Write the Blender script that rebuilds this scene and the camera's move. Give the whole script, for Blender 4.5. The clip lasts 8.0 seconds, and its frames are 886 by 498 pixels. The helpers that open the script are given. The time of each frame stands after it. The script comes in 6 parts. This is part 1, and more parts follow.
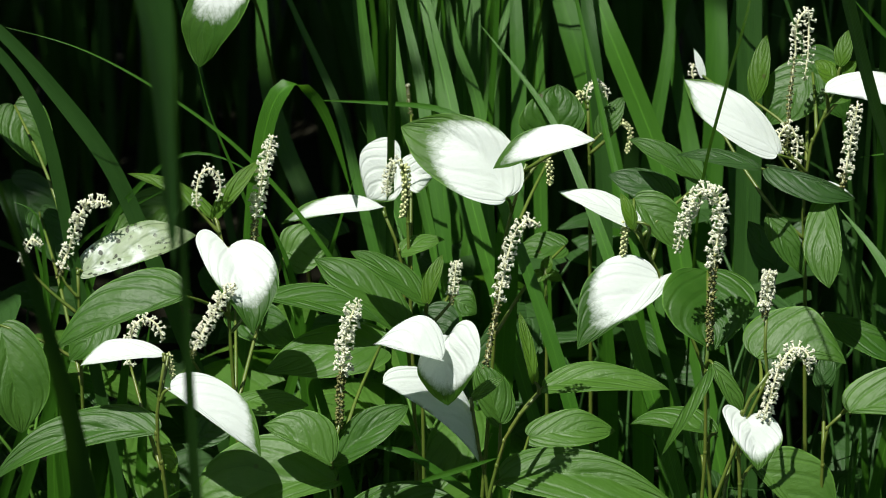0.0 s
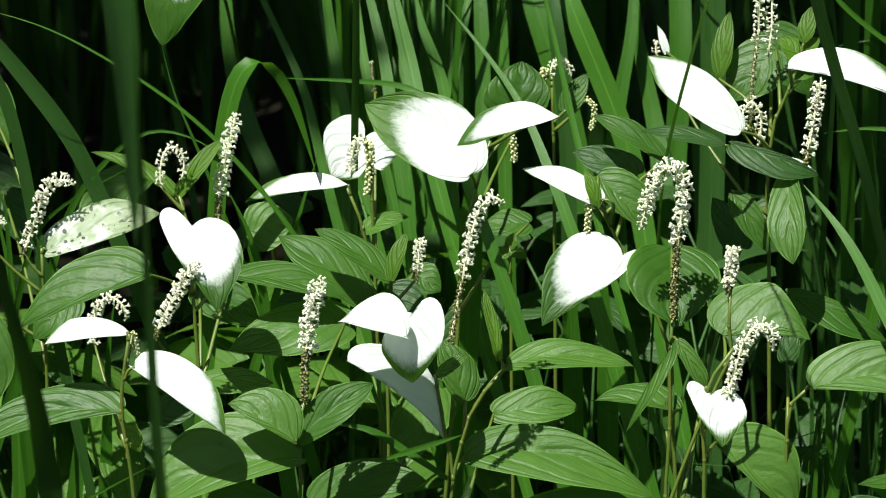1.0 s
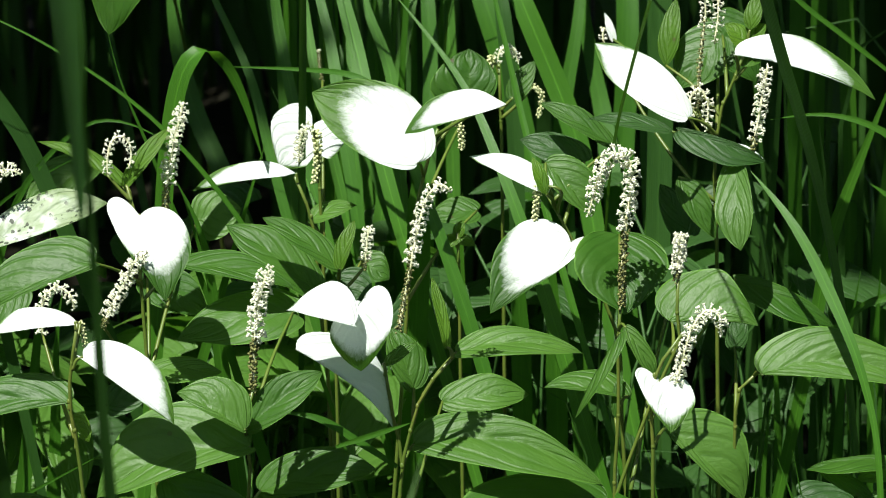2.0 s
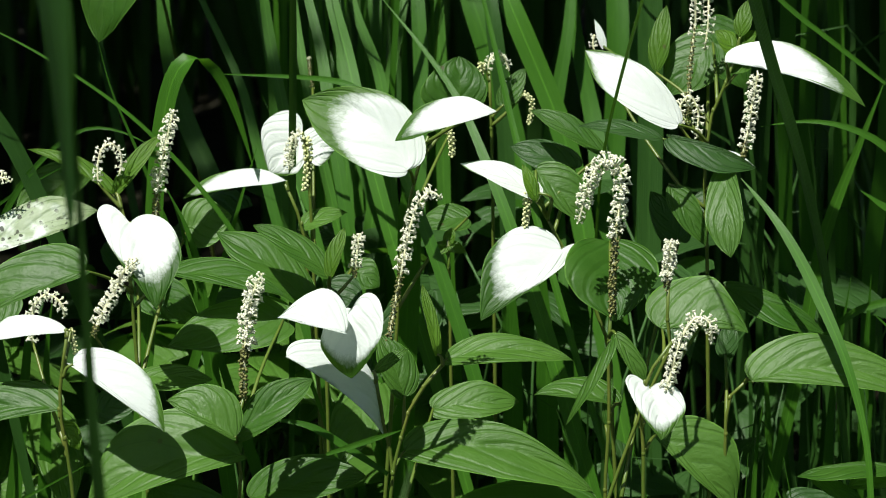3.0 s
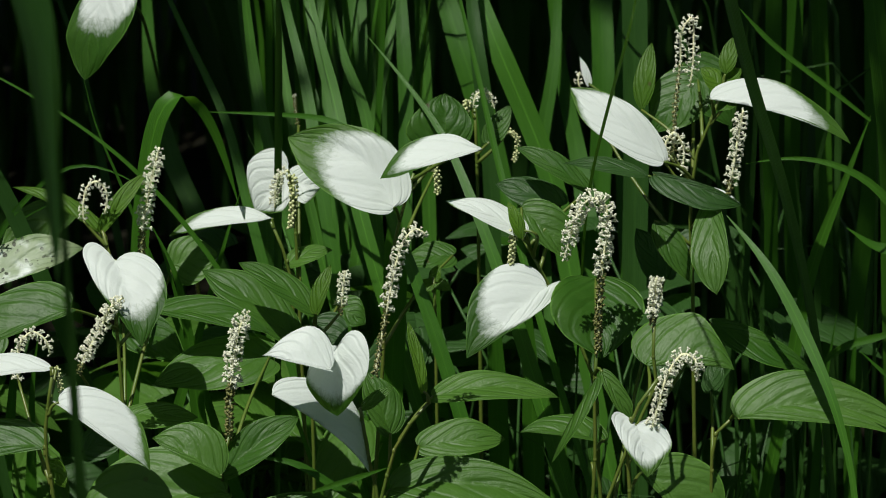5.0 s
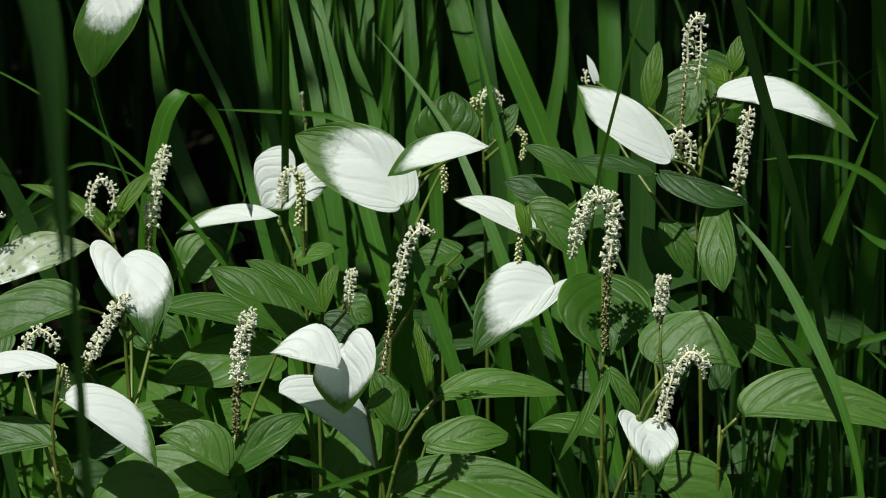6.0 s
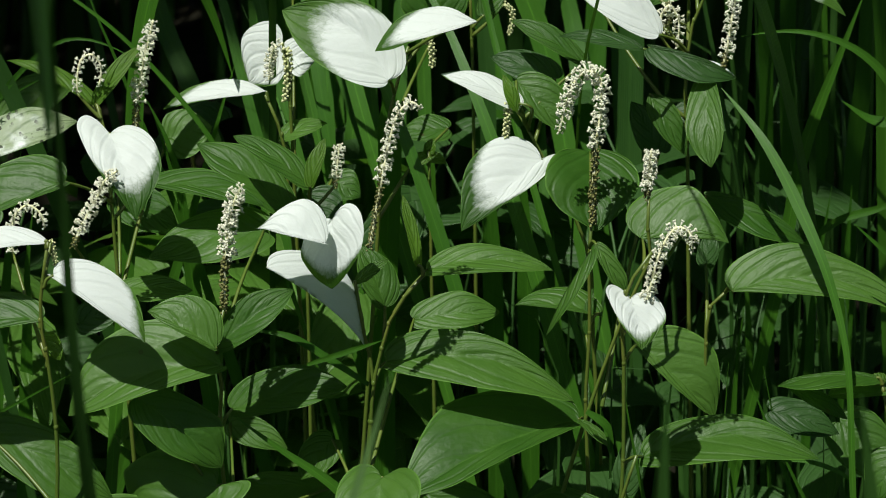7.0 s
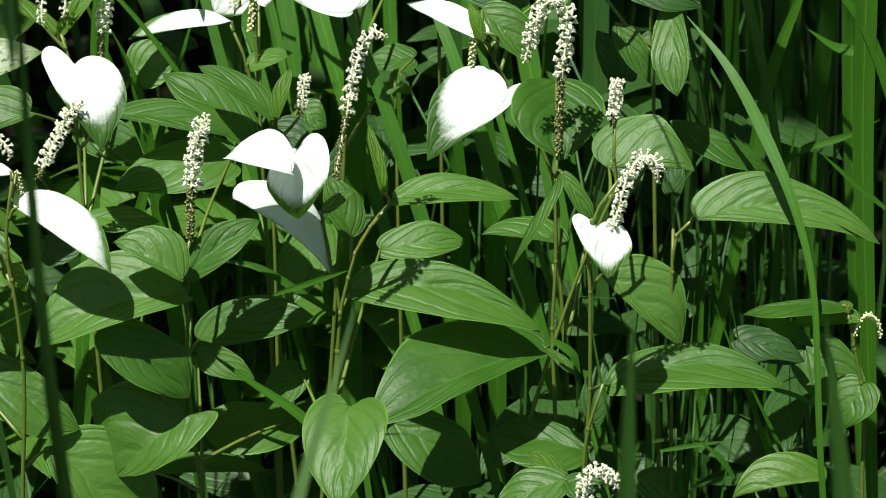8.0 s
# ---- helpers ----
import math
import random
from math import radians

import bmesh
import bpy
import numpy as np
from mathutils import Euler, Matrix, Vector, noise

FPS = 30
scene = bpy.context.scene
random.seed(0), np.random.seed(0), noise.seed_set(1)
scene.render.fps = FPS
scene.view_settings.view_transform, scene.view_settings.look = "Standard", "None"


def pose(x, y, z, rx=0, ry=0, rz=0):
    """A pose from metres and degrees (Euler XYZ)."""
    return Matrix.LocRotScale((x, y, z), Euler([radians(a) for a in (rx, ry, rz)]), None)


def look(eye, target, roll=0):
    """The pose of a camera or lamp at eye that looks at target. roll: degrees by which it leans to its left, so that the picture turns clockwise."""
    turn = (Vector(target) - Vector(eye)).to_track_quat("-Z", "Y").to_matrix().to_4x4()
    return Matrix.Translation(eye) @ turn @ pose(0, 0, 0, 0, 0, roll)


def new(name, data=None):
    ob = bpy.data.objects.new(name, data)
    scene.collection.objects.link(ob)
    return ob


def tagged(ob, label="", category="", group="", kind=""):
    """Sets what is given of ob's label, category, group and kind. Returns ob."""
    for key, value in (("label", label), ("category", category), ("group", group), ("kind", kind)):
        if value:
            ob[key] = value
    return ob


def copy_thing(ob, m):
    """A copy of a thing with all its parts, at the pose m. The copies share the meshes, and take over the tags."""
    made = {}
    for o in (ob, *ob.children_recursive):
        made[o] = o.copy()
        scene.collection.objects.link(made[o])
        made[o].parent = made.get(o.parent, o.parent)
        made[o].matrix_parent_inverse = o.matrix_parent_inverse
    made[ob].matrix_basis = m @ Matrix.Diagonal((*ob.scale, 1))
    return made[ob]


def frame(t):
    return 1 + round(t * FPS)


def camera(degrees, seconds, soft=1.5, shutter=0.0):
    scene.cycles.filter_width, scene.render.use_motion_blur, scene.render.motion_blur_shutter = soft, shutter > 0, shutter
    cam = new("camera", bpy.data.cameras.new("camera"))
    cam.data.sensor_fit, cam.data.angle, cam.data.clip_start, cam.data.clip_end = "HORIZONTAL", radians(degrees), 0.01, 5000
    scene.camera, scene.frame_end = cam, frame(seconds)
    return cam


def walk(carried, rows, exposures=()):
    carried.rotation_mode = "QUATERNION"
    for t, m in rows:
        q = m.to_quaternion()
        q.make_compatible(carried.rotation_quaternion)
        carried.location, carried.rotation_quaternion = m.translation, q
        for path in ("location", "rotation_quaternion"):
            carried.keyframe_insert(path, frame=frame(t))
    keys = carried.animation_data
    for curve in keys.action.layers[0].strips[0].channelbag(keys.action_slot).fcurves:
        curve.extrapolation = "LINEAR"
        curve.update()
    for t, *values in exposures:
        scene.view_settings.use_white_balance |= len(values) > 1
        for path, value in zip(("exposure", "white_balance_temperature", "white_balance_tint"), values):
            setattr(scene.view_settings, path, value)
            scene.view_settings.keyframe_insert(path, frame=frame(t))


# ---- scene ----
cam = camera(16.0, 8.0, 1.0)
cam.data.dof.use_dof, cam.data.dof.focus_distance, cam.data.dof.aperture_fstop = True, 2.3, 15.0
EYE, TILT = 1.3, -18.0
# seconds, eye to the right, eye up, turn to the left, look up, roll
ROWS = [
    (0.0, -0.0040, 0.0000, 1.997, 0.565, 0.00),
    (0.5, -0.0030, 0.0000, 1.746, 0.344, 0.00),
    (1.0, -0.0020, 0.0000, 1.366, 0.154, 0.00),
    (1.5, -0.0010, 0.0000, 0.709, -0.046, 0.00),
    (1.7, -0.0010, 0.0000, 0.411, -0.098, 0.00),
    (2.8, 0.0000, 0.0000, 0.395, 0.077, 0.00),
    (3.0, 0.0000, 0.0000, 0.241, 0.065, 0.00),
    (3.5, 0.0000, 0.0000, 0.000, 0.000, 0.00),
    (4.0, 0.0000, 0.0000, -0.285, -0.077, 0.00),
    (4.5, 0.0000, 0.0000, -0.596, 0.087, 0.00),
    (5.0, 0.0000, 0.0000, -0.031, 0.745, 0.00),
    (5.2, 0.0000, 0.0000, 0.267, 0.955, 0.00),
    (6.3, 0.0010, 0.0000, 0.072, 0.303, 0.00),
    (6.5, 0.0010, 0.0000, 0.062, -0.226, 0.00),
    (7.0, 0.0020, -0.0020, -0.082, -1.515, 0.00),
    (7.5, 0.0030, -0.0030, -0.555, -2.510, 0.00),
    (8.0, 0.0030, -0.0030, -0.709, -2.771, 0.00),
]
STOPS = [(0.0, 0.60), (0.5, 0.92), (1.0, 1.01), (1.5, 1.15), (3.0, 0.74), (4.0, 0.5), (4.5, 0.14), (5.0, 0.06), (6.5, 0.28), (7.0, 0.28), (7.5, 0.74), (8.0, 0.97)]
walk(cam, [(t, pose(x, 0, EYE + z, 90 + TILT + pitch, roll, turn)) for t, x, z, turn, pitch, roll in ROWS], STOPS)

# ---- daylight ----
SUN_UP, SUN_FROM = 63.0, 211.0      # degrees above the horizon; compass bearing, 180 is behind the camera
sky = bpy.data.worlds.new("sky")
scene.world = sky
sky.use_nodes = True
air = sky.node_tree.nodes.new("ShaderNodeTexSky")
air.sky_type, air.sun_disc = "NISHITA", False
air.sun_elevation, air.sun_rotation = radians(SUN_UP), radians(SUN_FROM)
back = sky.node_tree.nodes["Background"]
back.inputs["Strength"].default_value = 0.055
sky.node_tree.links.new(air.outputs[0], back.inputs["Color"])
sun = new("sun", bpy.data.lights.new("sun", "SUN"))
sun.data.energy, sun.data.angle, sun.data.color = 5.0, radians(0.53), (1.0, 0.975, 0.93)
away = Vector((math.sin(radians(SUN_FROM)) * math.cos(radians(SUN_UP)), math.cos(radians(SUN_FROM)) * math.cos(radians(SUN_UP)), math.sin(radians(SUN_UP))))
sun.matrix_world = look(away * 30, (0, 0, 0))


# ---- materials ----
def material(name):
    m = bpy.data.materials.new(name)
    m.use_nodes = True
    t = m.node_tree
    return m, t, t.nodes["Principled BSDF"], t.nodes["Material Output"]


def node(t, kind, **settings):
    n = t.nodes.new(kind)
    for key, value in settings.items():
        if key == "feature":
            n.feature = value
        else:
            n.inputs[key].default_value = value
    return n


def maths(t, op, a, b=None, c=None, clamp=False):
    n = t.nodes.new("ShaderNodeMath")
    n.operation, n.use_clamp = op, clamp
    for i, v in enumerate((a, b, c)):
        if v is None:
            continue
        if isinstance(v, (int, float)):
            n.inputs[i].default_value = v
        else:
            t.links.new(v, n.inputs[i])
    return n.outputs[0]


def mix(t, fac, a, b):
    n = t.nodes.new("ShaderNodeMix")
    n.data_type = "RGBA"
    for key, v in (("Factor", fac), ("A", a), ("B", b)):
        s = [i for i in n.inputs if i.name == key and (i.type == "RGBA" or key == "Factor" and i.type == "VALUE")][0]
        if isinstance(v, (int, float)):
            s.default_value = v
        elif isinstance(v, tuple):
            s.default_value = (*v, 1)
        else:
            t.links.new(v, s)
    return [o for o in n.outputs if o.type == "RGBA"][0]


def smooth(t, v, lo, hi):
    n = t.nodes.new("ShaderNodeMapRange")
    n.interpolation_type = "SMOOTHSTEP"
    t.links.new(v, n.inputs["Value"])
    n.inputs["From Min"].default_value, n.inputs["From Max"].default_value = lo, hi
    return n.outputs[0]


def leaf_material(name, dark, light, through_light, white=False, eaten=False, glow=0.38, rough=0.48):
    """Green leaf blade: u runs across, v from stalk to tip. White leaves keep green at the tip and the margins."""
    m, t, b, out = material(name)
    uv = node(t, "ShaderNodeUVMap")
    sep = node(t, "ShaderNodeSeparateXYZ")
    t.links.new(uv.outputs[0], sep.inputs[0])
    u, v = sep.outputs[0], sep.outputs[1]
    co = node(t, "ShaderNodeTexCoord").outputs["Object"]
    info = node(t, "ShaderNodeObjectInfo")
    across = maths(t, "ABSOLUTE", maths(t, "MULTIPLY_ADD", u, 2.0, -1.0))
    wander = node(t, "ShaderNodeTexNoise", Scale=45.0, Detail=2.0)
    t.links.new(co, wander.inputs["Vector"])
    # side veins that leave the midrib and sweep towards the tip
    other = maths(t, "MULTIPLY", maths(t, "GREATER_THAN", u, 0.5), 0.45)
    sweep = maths(t, "MULTIPLY_ADD", across, 0.50, maths(t, "MULTIPLY", maths(t, "POWER", across, 4.0), 0.30))
    rank = maths(t, "MULTIPLY_ADD", maths(t, "SUBTRACT", maths(t, "MULTIPLY_ADD", wander.outputs[0], 0.10, v), sweep), 3.3, other)
    arc = maths(t, "ABSOLUTE", maths(t, "SUBTRACT", maths(t, "FRACT", rank), 0.5))
    vein = smooth(t, arc, 0.042, 0.0)
    mid = smooth(t, across, 0.035, 0.0)
    # net of fine veins between them
    net = node(t, "ShaderNodeTexVoronoi", feature="DISTANCE_TO_EDGE", Scale=260.0)
    t.links.new(co, net.inputs["Vector"])
    fine = smooth(t, net.outputs["Distance"], 0.09, 0.0)
    ladder = node(t, "ShaderNodeCombineXYZ")
    t.links.new(maths(t, "MULTIPLY", across, 4.4), ladder.inputs[0])
    t.links.new(maths(t, "MULTIPLY_ADD", v, 17.0, maths(t, "MULTIPLY", across, -5.0)), ladder.inputs[1])
    cell = node(t, "ShaderNodeTexVoronoi", feature="DISTANCE_TO_EDGE", Scale=1.0)
    t.links.new(ladder.outputs[0], cell.inputs["Vector"])
    rung = smooth(t, cell.outputs["Distance"], 0.10, 0.0)
    blotch = node(t, "ShaderNodeTexNoise", Scale=38.0, Detail=4.0)
    t.links.new(co, blotch.inputs["Vector"])
    tone = maths(t, "ADD", maths(t, "MULTIPLY", blotch.outputs[0], 0.7), maths(t, "MULTIPLY_ADD", info.outputs["Random"], 0.7, -0.2), clamp=True)
    col = mix(t, tone, dark, light)
    col = mix(t, maths(t, "MULTIPLY", mid, 0.22), col, tuple(min(1, c * 1.6) for c in light))
    col = mix(t, maths(t, "MULTIPLY", vein, 0.40), col, tuple(c * 0.7 for c in dark))
    col = mix(t, maths(t, "MULTIPLY", maths(t, "MAXIMUM", rung, fine), 0.05), col, tuple(c * 0.55 for c in dark))
    col = mix(t, maths(t, "MULTIPLY", smooth(t, across, 0.955, 0.985), 0.32), col, tuple(min(1, c * 2.2) for c in light))
    thin = mix(t, tone, tuple(c * 0.7 for c in through_light), through_light)
    # a few brown specks where insects have bitten
    fleck = node(t, "ShaderNodeTexVoronoi", Scale=55.0)
    t.links.new(co, fleck.inputs["Vector"])
    pick = node(t, "ShaderNodeSeparateColor")
    t.links.new(fleck.outputs["Color"], pick.inputs[0])
    speck = maths(t, "MULTIPLY", smooth(t, fleck.outputs["Distance"], 0.13, 0.07), maths(t, "GREATER_THAN", pick.outputs[0], 0.9))
    col = mix(t, maths(t, "MULTIPLY", speck, 0.8), col, (0.05, 0.035, 0.012))
    if white:
        grain = node(t, "ShaderNodeTexNoise", Scale=150.0, Detail=5.0, Roughness=0.7)
        t.links.new(co, grain.inputs["Vector"])
        reach = maths(t, "ADD", v, maths(t, "MULTIPLY", maths(t, "POWER", across, 4.0), 0.40))
        reach = maths(t, "ADD", reach, maths(t, "MULTIPLY_ADD", grain.outputs[0], 0.24, -0.12))
        reach = maths(t, "ADD", reach, maths(t, "MULTIPLY", maths(t, "MAXIMUM", vein, rung), 0.03))
        # the object's own colour says how far the white reaches
        tint = node(t, "ShaderNodeSeparateColor")
        t.links.new(info.outputs["Color"], tint.inputs[0])
        fade = maths(t, "DIVIDE", maths(t, "SUBTRACT", maths(t, "ADD", tint.outputs[0], 0.13), reach), 0.2, clamp=True)
        pale = mix(t, maths(t, "MULTIPLY", maths(t, "MAXIMUM", vein, maths(t, "MULTIPLY", rung, 0.4)), 0.15), (0.82, 0.90, 0.84), (0.44, 0.56, 0.42))
        col = mix(t, fade, col, pale)
        thin = mix(t, fade, thin, (0.64, 0.72, 0.62))
    if eaten:
        pale_noise = node(t, "ShaderNodeTexNoise", Scale=70.0, Detail=4.0)
        t.links.new(co, pale_noise.inputs["Vector"])
        gnaw = node(t, "ShaderNodeCombineXYZ")
        t.links.new(maths(t, "MULTIPLY_ADD", wander.outputs[0], 3.0, maths(t, "MULTIPLY", u, 5.5)), gnaw.inputs[0])
        t.links.new(maths(t, "MULTIPLY", v, 17.0), gnaw.inputs[1])
        chew = node(t, "ShaderNodeTexVoronoi", Scale=1.0)
        t.links.new(gnaw.outputs[0], chew.inputs["Vector"])
        bite = maths(t, "MULTIPLY_ADD", grain.outputs[0], 0.5, chew.outputs["Distance"])
        spot = maths(t, "MULTIPLY", smooth(t, bite, 0.61, 0.52), smooth(t, blotch.outputs[0], 0.36, 0.48))
        col = mix(t, maths(t, "MULTIPLY", smooth(t, pale_noise.outputs[0], 0.28, 0.56), 0.9), col, (0.26, 0.34, 0.18))
        col = mix(t, maths(t, "MULTIPLY", spot, 0.85), col, (0.02, 0.025, 0.012))
        thin = mix(t, spot, thin, (0.01, 0.012, 0.006))
    t.links.new(col, b.inputs["Base Color"])
    b.inputs["Roughness"].default_value = rough
    b.inputs["Specular IOR Level"].default_value = 0.33
    # the blade swells between its veins
    pillow = maths(t, "MULTIPLY_ADD", smooth(t, arc, 0.0, 0.24), 0.55, maths(t, "MULTIPLY", smooth(t, cell.outputs["Distance"], 0.0, 0.35), 0.11))
    pucker = node(t, "ShaderNodeTexNoise", Scale=115.0, Detail=3.0)
    t.links.new(co, pucker.inputs["Vector"])
    height = maths(t, "MULTIPLY_ADD", pucker.outputs[0], 0.7, maths(t, "MULTIPLY_ADD", fine, -0.03, pillow))
    bump = node(t, "ShaderNodeBump", Strength=0.7 if white and not eaten else 0.92, Distance=0.0010)
    t.links.new(height, bump.inputs["Height"])
    t.links.new(bump.outputs[0], b.inputs["Normal"])
    lit = node(t, "ShaderNodeBsdfTranslucent")
    t.links.new(thin, lit.inputs["Color"])
    t.links.new(bump.outputs[0], lit.inputs["Normal"])
    both = node(t, "ShaderNodeMixShader", Fac=glow)
    t.links.new(b.outputs[0], both.inputs[1])
    t.links.new(lit.outputs[0], both.inputs[2])
    t.links.new(both.outputs[0], out.inputs["Surface"])
    return m


def grass_material(name, dark, light, through_light, glow=0.25):
    """Grass blade: fine ribs along its length and a pale midrib."""
    m, t, b, out = material(name)
    uv = node(t, "ShaderNodeUVMap")
    sep = node(t, "ShaderNodeSeparateXYZ")
    t.links.new(uv.outputs[0], sep.inputs[0])
    co = node(t, "ShaderNodeTexCoord").outputs["Object"]
    info = node(t, "ShaderNodeObjectInfo")
    geo = node(t, "ShaderNodeNewGeometry")
    across = maths(t, "ABSOLUTE", maths(t, "MULTIPLY_ADD", sep.outputs[0], 2.0, -1.0))
    rib = maths(t, "SINE", maths(t, "MULTIPLY", sep.outputs[0], 70.0))
    streak = node(t, "ShaderNodeCombineXYZ")
    t.links.new(maths(t, "MULTIPLY", sep.outputs[0], 9.0), streak.inputs[0])
    t.links.new(maths(t, "MULTIPLY", sep.outputs[1], 5.0), streak.inputs[1])
    t.links.new(maths(t, "MULTIPLY", maths(t, "ADD", info.outputs["Random"], geo.outputs["Random Per Island"]), 40.0), streak.inputs[2])
    n1 = node(t, "ShaderNodeTexNoise", Scale=1.0, Detail=5.0)
    t.links.new(streak.outputs[0], n1.inputs["Vector"])
    n2 = node(t, "ShaderNodeTexNoise", Scale=14.0, Detail=3.0)
    t.links.new(co, n2.inputs["Vector"])
    vary = maths(t, "FRACT", maths(t, "ADD", info.outputs["Random"], geo.outputs["Random Per Island"]))
    tone = maths(t, "ADD", maths(t, "MULTIPLY_ADD", n1.outputs[0], 0.8, maths(t, "MULTIPLY_ADD", n2.outputs[0], 0.5, -0.5)), maths(t, "MULTIPLY", vary, 0.45), clamp=True)
    col = mix(t, tone, dark, light)
    col = mix(t, maths(t, "MULTIPLY", smooth(t, across, 0.09, 0.02), maths(t, "MULTIPLY", vary, 0.5)), col, tuple(min(1, c * 1.9) for c in light))
    t.links.new(col, b.inputs["Base Color"])
    b.inputs["Roughness"].default_value = 0.45
    b.inputs["Specular IOR Level"].default_value = 0.27
    bump = node(t, "ShaderNodeBump", Strength=0.2, Distance=0.0005)
    t.links.new(rib, bump.inputs["Height"])
    t.links.new(bump.outputs[0], b.inputs["Normal"])
    lit = node(t, "ShaderNodeBsdfTranslucent")
    lit.inputs["Color"].default_value = (*through_light, 1)
    both = node(t, "ShaderNodeMixShader", Fac=glow)
    t.links.new(b.outputs[0], both.inputs[1])
    t.links.new(lit.outputs[0], both.inputs[2])
    t.links.new(both.outputs[0], out.inputs["Surface"])
    return m


def plain_material(name, dark, light, rough, scale, bumpy=0.0006, glow=0.0):
    m, t, b, out = material(name)
    co = node(t, "ShaderNodeTexCoord").outputs["Object"]
    n1 = node(t, "ShaderNodeTexNoise", Scale=scale, Detail=5.0)
    n2 = node(t, "ShaderNodeTexNoise", Scale=scale * 7, Detail=3.0)
    for n in (n1, n2):
        t.links.new(co, n.inputs["Vector"])
    tone = maths(t, "MULTIPLY_ADD", n1.outputs[0], 1.2, maths(t, "MULTIPLY_ADD", n2.outputs[0], 0.7, -0.45), clamp=True)
    t.links.new(mix(t, tone, dark, light), b.inputs["Base Color"])
    b.inputs["Roughness"].default_value = rough
    bump = node(t, "ShaderNodeBump", Strength=0.5, Distance=bumpy)
    t.links.new(n2.outputs[0], bump.inputs["Height"])
    t.links.new(bump.outputs[0], b.inputs["Normal"])
    if glow:
        lit = node(t, "ShaderNodeBsdfTranslucent", Color=(*light, 1))
        both = node(t, "ShaderNodeMixShader", Fac=glow)
        t.links.new(b.outputs[0], both.inputs[1])
        t.links.new(lit.outputs[0], both.inputs[2])
        t.links.new(both.outputs[0], out.inputs["Surface"])
    return m


GREEN, LIGHT = (0.020, 0.078, 0.005), (0.076, 0.174, 0.024)
LEAF = {
    "green": leaf_material("leaf_green", GREEN, LIGHT, (0.18, 0.36, 0.05)),
    # darker copy of the green leaf, with shade put into its colour
    "dark": leaf_material("leaf_green_shaded", (0.018, 0.060, 0.010), (0.036, 0.095, 0.020), (0.08, 0.22, 0.015)),
    "young": leaf_material("leaf_young_green", (0.040, 0.112, 0.006), (0.084, 0.180, 0.014), (0.26, 0.46, 0.03), glow=0.4),
    "white": leaf_material("leaf_white", GREEN, LIGHT, (0.20, 0.42, 0.04), white=True, rough=0.5, glow=0.48),
    "eaten": leaf_material("leaf_white_eaten", GREEN, LIGHT, (0.18, 0.36, 0.05), white=True, eaten=True, rough=0.5),
}
GRASS = {
    "grass": grass_material("grass_green", (0.019, 0.078, 0.004), (0.046, 0.143, 0.010), (0.11, 0.32, 0.012)),
    # darker copy of the grass, shade painted in for blades that stand sunlit
    "dark": grass_material("grass_green_shaded", (0.016, 0.055, 0.008), (0.034, 0.095, 0.015), (0.07, 0.20, 0.012)),
    "pale": grass_material("grass_pale_green", (0.055, 0.120, 0.030), (0.100, 0.190, 0.060), (0.16, 0.34, 0.06)),
}
STEM = plain_material("stem_green_reddish", (0.042, 0.104, 0.009), (0.115, 0.132, 0.022), 0.42, 17.0)
FLOWER = plain_material("floret_cream", (0.85, 0.87, 0.64), (0.93, 0.95, 0.82), 0.6, 300.0, glow=0.35)
BUD = plain_material("bud_pale_green", (0.36, 0.42, 0.16), (0.62, 0.64, 0.36), 0.6, 400.0)
RACHIS = plain_material("flower_stalk_cream", (0.60, 0.62, 0.32), (0.82, 0.82, 0.58), 0.6, 200.0)
FRUIT = plain_material("fruit_olive", (0.050, 0.065, 0.012), (0.20, 0.20, 0.055), 0.6, 300.0)
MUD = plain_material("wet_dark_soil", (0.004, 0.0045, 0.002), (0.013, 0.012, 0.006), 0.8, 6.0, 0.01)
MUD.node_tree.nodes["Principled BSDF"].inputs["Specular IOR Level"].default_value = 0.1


# ---- building ----
def part(name, bm, mat, parent, label="", flat=False):
    me = bpy.data.meshes.new(name)
    bm.to_mesh(me)
    bm.free()
    for p in me.polygons:
        p.use_smooth = not flat
    me.materials.append(mat)
    ob = new(name, me)
    if parent:
        ob.parent = parent
    if label:
        ob["label"] = label
    return ob


def origin(parent):
    """Where a thing stands, so that its parts are built round it."""
    spot = Vector((0, 0, 0))
    while parent:
        spot += parent.location
        parent = parent.parent
    return spot


def curve_points(points, n):
    """n + 1 points and directions on a smooth curve through the given ones."""
    pts = [Vector(p) for p in points]
    if len(pts) == 2:
        pts.insert(1, (pts[0] + pts[1]) / 2)
    lengths = [max((b - a).length, 1e-6) for a, b in zip(pts, pts[1:])]
    slopes = [(b - a) / d for a, b, d in zip(pts, pts[1:], lengths)]
    turns = [slopes[0], *[(a * e + b * d) / (d + e) for a, b, d, e in zip(slopes, slopes[1:], lengths, lengths[1:])], slopes[-1]]
    total, got = sum(lengths), []
    for i in range(n + 1):
        d, k = total * i / n, 0
        while k < len(lengths) - 1 and d > lengths[k]:
            d, k = d - lengths[k], k + 1
        f = min(1, d / lengths[k])
        got.append((2 * f ** 3 - 3 * f ** 2 + 1) * pts[k] + (f ** 3 - 2 * f ** 2 + f) * lengths[k] * turns[k]
                   + (3 * f ** 2 - 2 * f ** 3) * pts[k + 1] + (f ** 3 - f ** 2) * lengths[k] * turns[k + 1])
    ways = [(got[min(i + 1, n)] - got[max(i - 1, 0)]).normalized() for i in range(n + 1)]
    return got, ways


